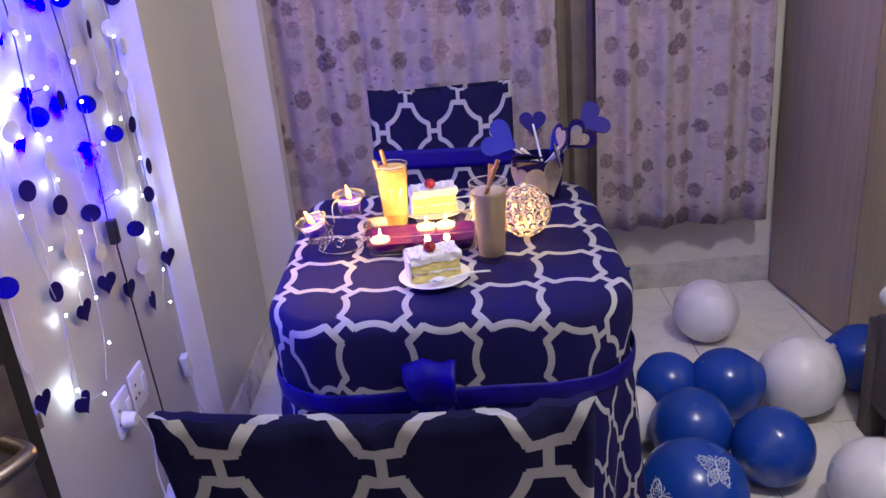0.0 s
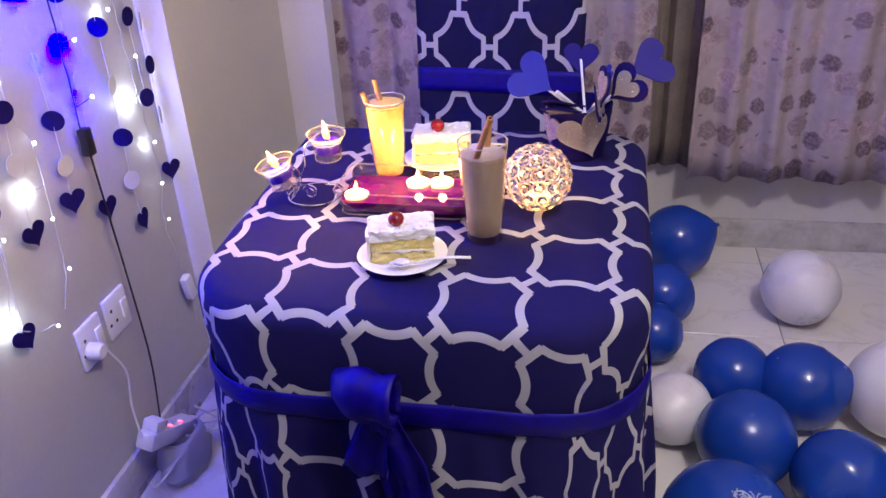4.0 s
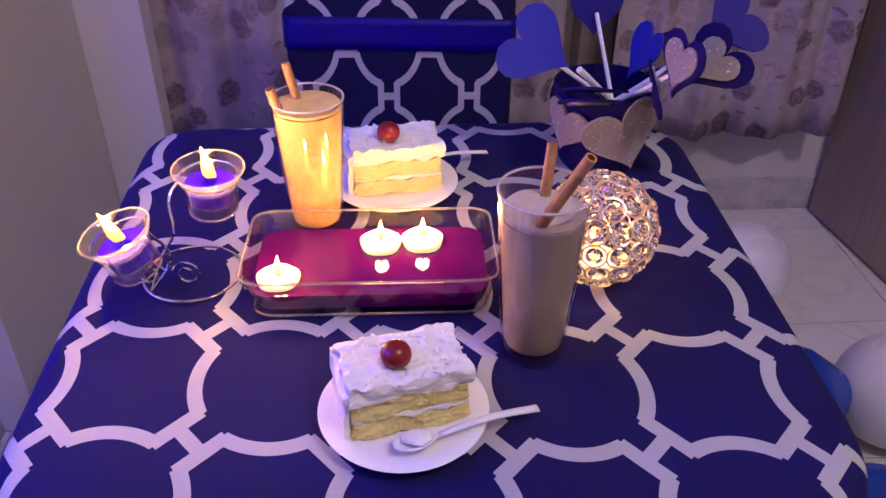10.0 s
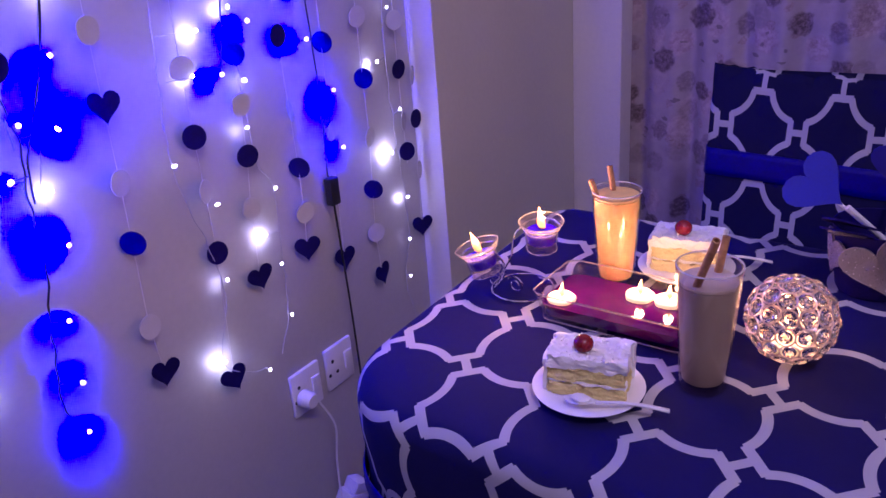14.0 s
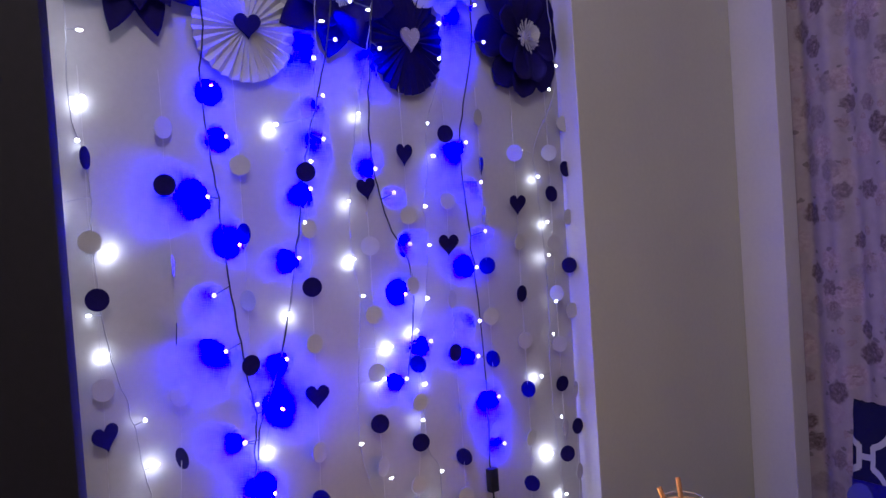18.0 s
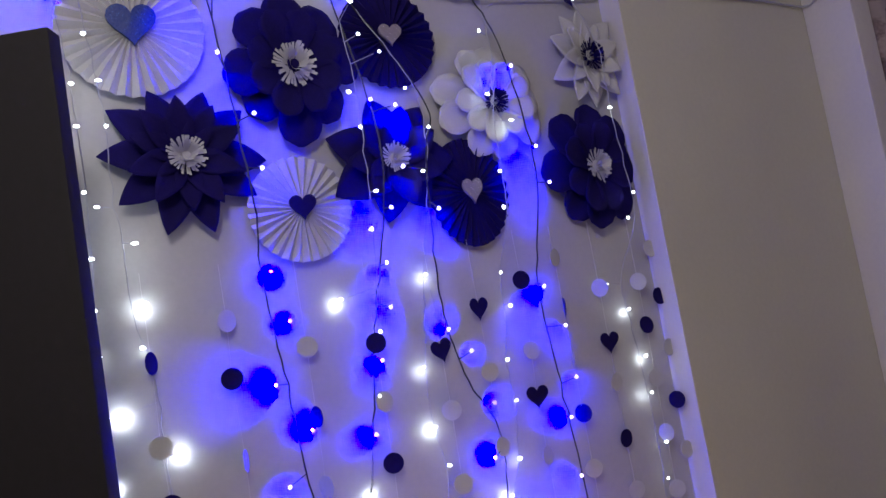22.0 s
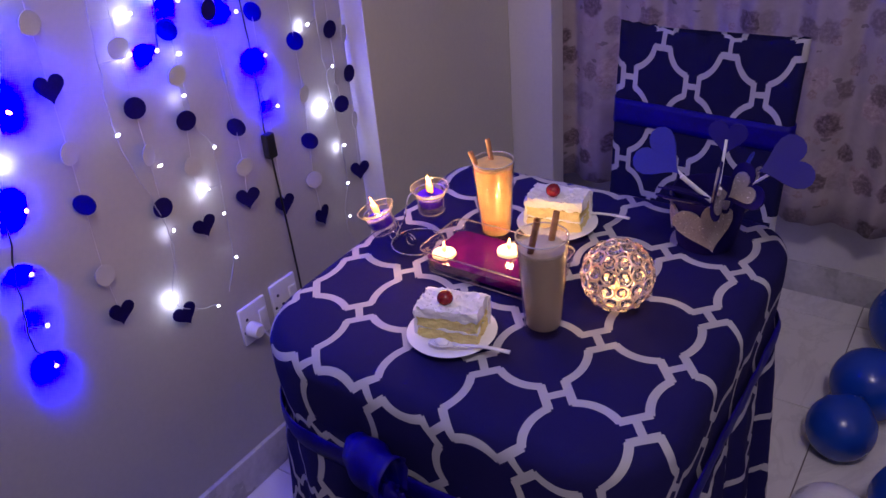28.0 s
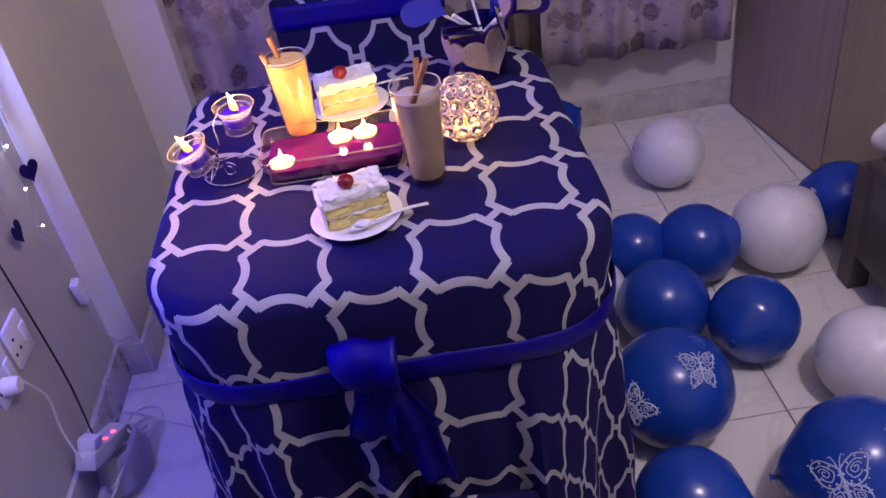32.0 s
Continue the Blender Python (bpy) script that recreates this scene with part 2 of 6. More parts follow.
def marble():
    n = Nodes("cream_marble_tile")
    c = n.coord()
    off = n.t.nodes.new("ShaderNodeVectorMath")
    off.operation = "ADD"
    comb = n.t.nodes.new("ShaderNodeCombineXYZ")
    r = n.random()
    for k, s in enumerate(comb.inputs):
        n.link(n.math("MULTIPLY", r, 13.0 + 7 * k), s)
    n.link(c, off.inputs[0]), n.link(comb.outputs[0], off.inputs[1])
    p = off.outputs[0]
    vein = n.math("ABSOLUTE", n.math("SUBTRACT", n.noise(p, 3.2, 6, 0.6, 1.3), 0.5))
    cloud = n.noise(p, 2.0, 4)
    col = n.mix(n.span(vein, 0.0, 0.035, 0.3, 0.0), n.mix(cloud, (0.72, 0.69, 0.65), (0.82, 0.79, 0.75)), (0.5, 0.47, 0.44))
    n.bump(n.noise(p, 60.0, 2), 0.04, 0.0005)
    return n.put(Base_Color=col, Roughness=n.span(cloud, 0.3, 0.7, 0.16, 0.28))


def bedding():
    n = Nodes("green_leaf_bed_sheet")
    uv = n.coord()
    bent = n.t.nodes.new("ShaderNodeTexNoise")
    bent.inputs["Scale"].default_value = 9.0
    n.link(uv, bent.inputs["Vector"])
    warp = n.mix(0.05, uv, bent.outputs["Color"], "ADD")
    one = n.cells(n.scaled(warp, (1, 0.48, 1), rot=(0, 0, 0.8)), 17.0, "DISTANCE_TO_EDGE")
    tone = n.split(n.cells(n.scaled(warp, (1, 0.48, 1), rot=(0, 0, 0.8)), 17.0, what="Color"))
    rib = n.math("ABSOLUTE", n.math("SINE", n.math("MULTIPLY", n.noise(uv, 18.0, 2), 20.0)))
    leaf = n.mix(n.span(tone[0], 0.55, 0.7), (0.075, 0.085, 0.03), (0.15, 0.1, 0.13))
    leaf = n.mix(n.span(rib, 0.0, 0.15, 0.5, 0.0), leaf, (0.3, 0.31, 0.22))
    on_leaf = n.math("MULTIPLY", n.span(one, 0.025, 0.045), n.math("GREATER_THAN", tone[1], 0.1))
    col = n.mix(on_leaf, n.mix(n.noise(uv, 30.0, 3), (0.55, 0.53, 0.47), (0.68, 0.66, 0.62)), leaf)
    n.bump(n.noise(uv, 40.0, 3), 0.3, 0.004)
    return n.put(Base_Color=col, Roughness=0.85)


def sponge_cake():
    n = Nodes("yellow_sponge_crumb")
    c = n.coord()
    holes = n.cells(c, 320.0)
    col = n.mix(n.noise(c, 60.0, 4), (0.68, 0.52, 0.12), (0.82, 0.69, 0.24))
    col = n.mix(n.span(holes, 0.0, 0.25, 0.35, 0.0), col, (0.36, 0.22, 0.1))
    n.bump(holes, 0.45, 0.002)
    return n.put(Base_Color=col, Roughness=0.85, Subsurface_Weight=0.1)


def glitter(name, colour, spark, share=0.95, relief=0.6):
    n = Nodes(name)
    c = n.coord()
    k = n.split(n.cells(c, 900.0, what="Color"))
    col = n.mix(n.math("GREATER_THAN", k[0], share), n.mix(n.noise(c, 60.0, 4), colour, [0.8 * v for v in colour]), spark)
    n.bump(k[1], relief, 0.0008)
    return n.put(Base_Color=col, Roughness=n.span(k[2], 0, 1, 0.2, 0.6), Metallic=n.span(k[0], share - 0.02, share, 0.0, 0.8))


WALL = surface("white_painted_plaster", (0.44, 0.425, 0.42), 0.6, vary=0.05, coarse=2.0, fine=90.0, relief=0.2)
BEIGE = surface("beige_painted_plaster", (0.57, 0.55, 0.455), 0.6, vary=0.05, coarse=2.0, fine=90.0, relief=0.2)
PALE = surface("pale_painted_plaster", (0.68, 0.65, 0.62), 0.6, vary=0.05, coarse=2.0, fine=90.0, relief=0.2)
CEILING = surface("white_ceiling_paint", (0.8, 0.79, 0.77), 0.7, vary=0.04, coarse=2.0, fine=90.0, relief=0.15)
SKIRTING = surface("grey_marble_skirting", (0.5, 0.48, 0.46), 0.3, vary=0.18, coarse=12.0, fine=60.0, relief=0.05)
GROUT = surface("grey_tile_grout", (0.22, 0.19, 0.17), 0.9, vary=0.2)
TILE = marble()
CLOTH, COVER, CURTAIN = trellis("blue_lit_navy_tablecloth", False), trellis("navy_trellis_chair_cover", True), floral()
WOOD, BED_SHEET, SPONGE = laminate("brown_wood_laminate", (0.2, 0.14, 0.095), (0.38, 0.285, 0.215), (0.48, 0.37, 0.28)), bedding(), sponge_cake()
TAN_WOOD = laminate("tan_wood_laminate", (0.33, 0.24, 0.09), (0.52, 0.4, 0.18), (0.62, 0.5, 0.26))
DARK_WOOD = surface("dark_brown_wood", (0.075, 0.058, 0.052), 0.5, vary=0.2, coarse=3.0, fine=70.0)
DOOR_PAINT = surface("dark_brown_door_paint", (0.016, 0.013, 0.014), 0.72, vary=0.15, coarse=3.0, fine=70.0, Specular_IOR_Level=0.2)
BRASS = surface("antique_brass", (0.24, 0.2, 0.17), 0.38, 1.0, 0.2, 20.0)
SATIN = surface("royal_blue_satin", (0.007, 0.002, 0.17), 0.45, vary=0.25, coarse=25.0, fine=200.0, Specular_IOR_Level=0.2)
INNER = surface("brown_inner_curtain_cloth", (0.2, 0.16, 0.13), 0.75, vary=0.2, coarse=14.0, fine=160.0)
NAVY_PAPER = surface("navy_craft_paper", (0.011, 0.006, 0.085), 0.8, vary=0.2, coarse=18.0, fine=300.0, relief=0.2, Specular_IOR_Level=0.1)
BLUE_PAPER = surface("blue_foam_sheet", (0.012, 0.018, 0.28), 0.75, vary=0.12, coarse=18.0, fine=300.0)
DEEP_PAPER = surface("deep_blue_foam_sheet", (0.014, 0.006, 0.17), 0.75, vary=0.12, coarse=18.0, fine=300.0)
WHITE_PAPER = surface("white_craft_paper", (0.52, 0.51, 0.52), 0.7, vary=0.06, coarse=18.0, fine=300.0, relief=0.2)
WHITE_CLOTH = surface("white_cotton_cloth", (0.72, 0.7, 0.68), 0.85, vary=0.06, coarse=20.0, fine=400.0, relief=0.3)
DISC_PAPER = surface("pale_grey_paper", (0.47, 0.46, 0.47), 0.75, vary=0.06, coarse=18.0, fine=300.0, relief=0.2)
STICK_WHITE = surface("white_paper_stick", (0.75, 0.74, 0.76), 0.6)
SILVER_GLITTER = glitter("silver_glitter_foam", (0.29, 0.25, 0.255), (0.85, 0.8, 0.8), 0.985, 0.25)
BLUE_GLITTER = glitter("blue_glitter_foam", (0.003, 0.025, 0.22), (0.1, 0.25, 0.8), 0.98, 0.35)
GREY_PAPER = surface("grey_craft_paper", (0.19, 0.18, 0.19), 0.75, vary=0.08, coarse=18.0, fine=300.0, relief=0.2)
PLASTIC_WHITE = surface("white_plastic", (0.72, 0.71, 0.72), 0.35, vary=0.05)
PLASTIC_BLACK = surface("black_plastic", (0.012, 0.012, 0.016), 0.45, vary=0.2)
WIRE_CLEAR = surface("clear_lamp_wire", (0.4, 0.4, 0.44), 0.4, vary=0.1)
THREAD = surface("white_cotton_thread", (0.6, 0.58, 0.6), 0.9)
SILVER_WIRE = surface("pinkish_silver_wire", (0.82, 0.64, 0.54), 0.34, 0.9, 0.1)
CHROME = surface("chrome_wire", (0.75, 0.74, 0.74), 0.12, 1.0, 0.08)
GLASS = thin_glass("clear_glass", (0.96, 0.94, 0.93), 0.9)
CUP_GLASS = thin_glass("pressed_cup_glass", (0.98, 0.95, 0.96), 0.8)
# Peach translucence added so the cups take on the flames' orange glow.
OIL_GLASS = thin_glass("flame_glow_cup_glass", (0.97, 0.92, 0.9), 0.9, 0.05)
EDGE_GLASS = Nodes("moulded_edge_glass").put(Base_Color=(0.95, 0.85, 0.8), Roughness=0.12, Transmission_Weight=0.88, IOR=1.45)
RIM_GLASS = Nodes("rounded_rim_glass").put(Base_Color=(0.95, 0.9, 0.88), Roughness=0.1, Transmission_Weight=0.6, IOR=1.45)
CRYSTAL = glassy("cut_crystal", (1.0, 0.97, 0.97), 0.01, 1.55)
tint = Nodes("magenta_water")
PURPLE_WATER = tint.put(Base_Color=tint.mix(tint.noise(tint.coord(), 14.0, 4, 0.6, 0.8), (0.035, 0.002, 0.09), (0.165, 0.006, 0.18)), Roughness=0.05, Transmission_Weight=0.3, IOR=1.33)
BLUE_WAX = Nodes("blue_candle_oil").put(Base_Color=(0.028, 0.005, 0.7), Roughness=0.05, Transmission_Weight=0.25, IOR=1.4)
# White wax with emission added: the flame's light in it is put into the material.
WAX = Nodes("self_glowing_candle_wax").put(Base_Color=(0.85, 0.72, 0.5), Roughness=0.45, Subsurface_Weight=0.4, Subsurface_Radius=(0.02, 0.01, 0.004), Emission_Color=(0.939, 0.641, 0.072), Emission_Strength=1.5)
FLAME = emitter("candle_flame", (0.951, 0.44, 0.015), 3.0)
pulp = Nodes("yellow_mango_shake")
bits = pulp.noise(pulp.coord(), 190.0, 4, 0.65)
JUICE = pulp.put(Base_Color=pulp.mix(pulp.span(bits, 0.4, 0.65), (0.95, 0.47, 0.022), (0.98, 0.64, 0.08)), Roughness=0.45, Subsurface_Weight=1.0, Subsurface_Radius=(0.05, 0.028, 0.008))
SHAKE = Nodes("beige_milk_shake").put(Base_Color=(0.46, 0.36, 0.22), Roughness=0.4, Subsurface_Weight=0.3, Subsurface_Radius=(0.015, 0.01, 0.006))
FROTH = surface("milk_froth", (0.56, 0.45, 0.32), 0.6, vary=0.1, coarse=80.0, fine=500.0, relief=0.5)
WAFER = surface("brown_wafer_roll", (0.42, 0.19, 0.05), 0.6, vary=0.3, coarse=60.0, fine=300.0, relief=0.4)
CREAM = surface("white_whipped_cream", (0.82, 0.79, 0.76), 0.5, vary=0.04, coarse=90.0, fine=260.0, relief=0.4, depth=0.002, Subsurface_Weight=0.3, Subsurface_Radius=(0.01, 0.008, 0.006))
CHERRY = surface("red_glazed_cherry", (0.22, 0.01, 0.007), 0.24, vary=0.2, coarse=60.0, fine=200.0)
CERAMIC = surface("white_glazed_ceramic", (0.8, 0.79, 0.78), 0.12, vary=0.03)
BALLOON_BLUE = surface("blue_balloon_rubber", (0.011, 0.055, 0.38), 0.22, vary=0.06, coarse=8.0, relief=0.03, Subsurface_Weight=0.05)
BAG = Nodes("thin_clear_plastic").put(Base_Color=(0.75, 0.75, 0.78), Roughness=0.3, Transmission_Weight=0.6, IOR=1.2)
BALLOON_WHITE = surface("white_balloon_rubber", (0.75, 0.73, 0.78), 0.3, vary=0.04, coarse=8.0, relief=0.03, Subsurface_Weight=0.15)
PRINT_WHITE = surface("white_balloon_print", (0.45, 0.5, 0.68), 0.4)
LED_WHITE = emitter("white_led_bulb", (0.779, 0.988, 0.492), 22.0)
LED_BLUE = emitter("blue_led_bulb", (0.62, 0.6, 0.8), 14.0)
LED_RED = emitter("red_indicator_lamp", (1.0, 0.06, 0.04), 6.0)


# ---- mesh helpers ----
def part(name, bm, mat, parent=None, label="", smooth=True, at=None):
    me = bpy.data.meshes.new(name)
    bmesh.ops.recalc_face_normals(bm, faces=bm.faces) if len(bm.faces) < 60000 else None
    bm.to_mesh(me)
    bm.free()
    me.materials.append(mat)
    if smooth:
        me.polygons.foreach_set("use_smooth", [True] * len(me.polygons))
        me.set_sharp_from_angle(angle=radians(38))
    ob = new(name, me)
    if at is not None:
        ob.matrix_basis = at
    if parent:
        ob.parent = parent
    return tagged(ob, label=label) if label else ob


def shared(name, me, parent, at, label=""):
    """One more object on a mesh that is there already."""
    ob = new(name, me)
    ob.matrix_basis, ob.parent = at, parent
    return tagged(ob, label=label) if label else ob


def thing(name, label, category, at=None, group="", kind=""):
    ob = new(name)
    ob.empty_display_size = 0.05
    if at is not None:
        ob.matrix_basis = at
    return tagged(ob, label, category, group, kind)


def box(lo, hi, bevel=0.0, bm=None, seg=2):
    bm = bm or bmesh.new()
    lo, hi = Vector(lo), Vector(hi)
    g = bmesh.ops.create_cube(bm, size=1.0, matrix=Matrix.Translation((lo + hi) / 2) @ Matrix.Diagonal((*(hi - lo), 1)))
    if bevel:
        vs = set(g["verts"])
        bmesh.ops.bevel(bm, geom=[e for e in bm.edges if e.verts[0] in vs], offset=bevel, segments=seg, affect="EDGES", profile=0.5)
    return bm


def lathe(profile, seg=32, bm=None, m=Matrix()):
    """A turned body from rows of (radius, height)."""
    bm = bm or bmesh.new()
    rows = []
    for r, z in profile:
        if r < 1e-6:
            rows.append([bm.verts.new(m @ Vector((0, 0, z)))])
        else:
            rows.append([bm.verts.new(m @ Vector((r * math.cos(2 * math.pi * k / seg), r * math.sin(2 * math.pi * k / seg), z))) for k in range(seg)])
    for a, b in zip(rows, rows[1:]):
        for k in range(seg):
            j = (k + 1) % seg
            q = [a[k % len(a)], a[j % len(a)], b[j % len(b)], b[k % len(b)]]
            q = list(dict.fromkeys(q))
            if len(q) > 2:
                bm.faces.new(q)
    return bm


def tube(points, r, seg=6, bm=None, closed=False):
    bm = bm or bmesh.new()
    pts = [Vector(p) for p in points]
    rings, n = [], len(pts)
    for i, p in enumerate(pts):
        a, b = (pts[i - 1], pts[(i + 1) % n]) if closed else (pts[max(i - 1, 0)], pts[min(i + 1, n - 1)])
        d = (b - a).normalized()
        u = d.cross(Vector((0.31, 0.17, 0.93))).normalized()
        v = d.cross(u)
        rings.append([bm.verts.new(p + r * (math.cos(2 * math.pi * k / seg) * u + math.sin(2 * math.pi * k / seg) * v)) for k in range(seg)])
    for i in range(n if closed else n - 1):
        a, b = rings[i], rings[(i + 1) % n]
        for k in range(seg):
            bm.faces.new((a[k], a[(k + 1) % seg], b[(k + 1) % seg], b[k]))
    if not closed:
        bm.faces.new(rings[0][::-1]), bm.faces.new(rings[-1])
    return bm


def ball(c, r, bm=None, u=12, v=8, stretch=(1, 1, 1)):
    bm = bm or bmesh.new()
    bmesh.ops.create_uvsphere(bm, u_segments=u, v_segments=v, radius=r, matrix=Matrix.Translation(c) @ Matrix.Diagonal((*stretch, 1)))
    return bm


def smooth_line(points, n=6):
    """A smooth curve through points (Catmull-Rom)."""
    p = [Vector(q) for q in points]
    p = [2 * p[0] - p[1], *p, 2 * p[-1] - p[-2]]
    out = []
    for a, b, c, d in zip(p, p[1:], p[2:], p[3:]):
        for k in range(n):
            t = k / n
            out.append(0.5 * (2 * b + (c - a) * t + (2 * a - 5 * b + 4 * c - d) * t * t + (3 * b - a - 3 * c + d) * t ** 3))
    return out + [p[-2]]


def heart(size, n=28):
    """The outline of a heart of that width, point down, in x and y."""
    out = []
    for k in range(n):
        t = 2 * math.pi * k / n
        out.append((16 * math.sin(t) ** 3 * size / 32, (13 * math.cos(t) - 5 * math.cos(2 * t) - 2 * math.cos(3 * t) - math.cos(4 * t) + 2.5) * size / 32))
    return out


def slab(outline, thick, bm=None, m=Matrix(), bend=0.0):
    """A flat piece cut to an outline, of that thickness."""
    bm = bm or bmesh.new()
    lo = [bm.verts.new(m @ Vector((x, y, -thick / 2 + bend * x * x))) for x, y in outline]
    hi = [bm.verts.new(m @ Vector((x, y, thick / 2 + bend * x * x))) for x, y in outline]
    bm.faces.new(lo[::-1]), bm.faces.new(hi)
    for k in range(len(lo)):
        j = (k + 1) % len(lo)
        bm.faces.new((lo[k], lo[j], hi[j], hi[k]))
    return bm


def grid(rows, closed=False, bm=None, uvs=None):
    """A sheet from rows of points; uvs: the same shape."""
    bm = bm or bmesh.new()
    vs = [[bm.verts.new(p) for p in row] for row in rows]
    layer = bm.loops.layers.uv.verify() if uvs else None
    for i in range(len(vs) - 1):
        w = len(vs[i])
        for k in range(w if closed else w - 1):
            j = (k + 1) % w
            f = bm.faces.new((vs[i][k], vs[i][j], vs[i + 1][j], vs[i + 1][k]))
            if uvs:
                for loop, (a, b) in zip(f.loops, ((i, k), (i, j), (i + 1, j), (i + 1, k))):
                    loop[layer].uv = uvs[a][b]
    return bm


def facing(y, z, x=-0.765, turn=0.0, tip=0.0):
    """A pose on the decorated wall: local z looks into the room, local y is up."""
    return Matrix.Translation((x, y, z)) @ Matrix(((0, 0, 1, 0), (1, 0, 0, 0), (0, 1, 0, 0), (0, 0, 0, 1))) @ pose(0, 0, 0, tip, turn, 0)


# ---- the room ----
LEFT, STEP, STEP_Y, BACK, RIGHT, FRONT, HIGH = -0.785, -0.722, 1.97, 2.83, 2.25, -2.4, 2.8
floor = part("floor", box((LEFT - 0.15, FRONT - 0.15, -0.12), (RIGHT + 0.15, BACK + 0.15, -0.004)), GROUT, smooth=False)
tagged(floor, "grey grout bed under cream marble floor tiles", "floor", kind="structure")
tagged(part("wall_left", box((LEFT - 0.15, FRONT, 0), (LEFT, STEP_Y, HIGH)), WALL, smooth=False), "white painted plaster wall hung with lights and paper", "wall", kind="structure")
tagged(part("wall_step", box((LEFT - 0.15, STEP_Y, 0), (STEP, BACK, HIGH), 0.003), BEIGE, smooth=False), "beige painted wall standing slightly proud of the white wall", "wall", kind="structure")
tagged(part("wall_step_end", box((LEFT, STEP_Y - 0.004, 0.1), (STEP + 0.003, STEP_Y - 0.0005, HIGH), 0.001), PALE, smooth=False), "narrow white painted end of the wall step", "wall", kind="structure")
tagged(part("wall_pier", box((STEP, 2.6, 0), (-0.585, 2.672, HIGH), 0.003), PALE, smooth=False), "pale painted corner pier beside the curtain", "wall", kind="structure")
tagged(part("wall_window", box((LEFT - 0.15, BACK, 0), (RIGHT + 0.15, BACK + 0.15, HIGH)), PALE, smooth=False), "pale painted wall behind the floral curtains", "wall", kind="structure")
tagged(part("wall_right", box((RIGHT, FRONT, 0), (RIGHT + 0.15, BACK, HIGH)), PALE, smooth=False), "plain pale painted wall behind the bed", "wall", kind="structure")
tagged(part("wall_behind", box((LEFT - 0.15, FRONT - 0.15, 0), (RIGHT + 0.15, FRONT, HIGH)), PALE, smooth=False), "plain pale painted wall", "wall", kind="structure")
tagged(part("ceiling", box((LEFT - 0.15, FRONT - 0.15, HIGH), (RIGHT + 0.15, BACK + 0.15, HIGH + 0.12)), CEILING, smooth=False), "plain white painted ceiling", "ceiling", kind="structure")
for name, lo, hi in (("baseboard_left", (LEFT, FRONT, 0), (LEFT + 0.012, STEP_Y, 0.1)), ("baseboard_step", (STEP, STEP_Y - 0.012, 0), (STEP + 0.012, BACK, 0.1)), ("baseboard_step_end", (LEFT + 0.012, STEP_Y - 0.012, 0), (STEP, STEP_Y, 0.1)),
                     ("baseboard_window", (STEP + 0.012, BACK - 0.012, 0), (RIGHT, BACK, 0.1))):
    tagged(part(name, box(lo, hi, 0.002), SKIRTING), "grey marble skirting along the wall", "baseboard", kind="structure")


# ---- curtains ----
def curtain_panel(name, x0, x1, z0, z1, y, folds, deep, mat, label, seed):
    rnd = random.Random(seed)
    n, rows, uvs = int((x1 - x0) / 0.008), [], []
    phase = [rnd.uniform(0, 6) for _ in range(4)]
    for j in range(25):
        v = j / 24
        z = z0 + (z1 - z0) * v
        row, uv = [], []
        for i in range(n + 1):
            u = i / n
            amp = deep * (1 - 0.35 * v)
            w = math.sin(2 * math.pi * folds * u + phase[0] + 1.4 * math.sin(5 * u + phase[1]) + 0.5 * math.sin(2 * v + 7 * u)) + 0.4 * math.sin(2 * math.pi * folds * 2.3 * u + phase[2] + v)
            row.append((x0 + (x1 - x0) * u + 0.006 * math.sin(3 * v + 9 * u), y + amp * w, z + 0.0015 * math.sin(2 * math.pi * folds * u + phase[3]) * (1 - v)))
            uv.append((1.12 * (x0 + (x1 - x0) * u) + seed * 0.37, z))
        rows.append(row), uvs.append(uv)
    ob = part(name, grid(rows, uvs=uvs), mat)
    mod = ob.modifiers.new("cloth", "SOLIDIFY")
    mod.thickness = 0.0025
    return tagged(ob, label, "curtain", "curtains at the window")


curtain_panel("curtain", -0.612, 0.335, 0.3, 2.365, 2.705, 6, 0.018, CURTAIN, "mauve rose-printed cloth curtain hanging behind the chair", 1)
curtain_panel("curtain", 0.45, 1.03, 0.295, 2.365, 2.7, 4, 0.018, CURTAIN, "mauve rose-printed cloth curtain hanging beside the wardrobe", 2)
curtain_panel("inner_curtain", 0.29, 0.5, 0.3, 2.3, 2.78, 3, 0.014, INNER, "plain brown inner curtain showing between the floral ones", 3)
rod = thing("curtain_rod", "dark metal curtain rod with flower-shaped end knob", "curtain rod", pose(-0.56, 2.74, 2.335))
part("pole", tube([(0, 0, 0), (1.6, 0, 0)], 0.009, 10), DARK_WOOD, rod)
part("end_knob", ball((-0.02, 0, 0), 0.022, stretch=(0.7, 1, 1)), BRASS, rod)
for bx in (0.02, 1.56):
    part("bracket", box((bx - 0.008, 0, -0.012), (bx + 0.008, 0.09, 0.012), 0.002), DARK_WOOD, rod)


# ---- wardrobe, bed, door ----
wardrobe = thing("wardrobe", "tall brown wood-grain laminate wardrobe against the wall", "wardrobe", pose(1.1, 2.8, 0, 0, 0, 7))
part("carcass", box((0.022, -0.98, 0.0), (0.6, 0, 2.15), 0.003), WOOD, wardrobe)
part("door_panel", box((0, -0.5, 0.01), (0.02, -0.003, 2.14), 0.002), WOOD, wardrobe)
part("door_panel", box((0, -0.977, 0.01), (0.02, -0.505, 2.14), 0.002), TAN_WOOD, wardrobe, "paler tan wood-grain door")

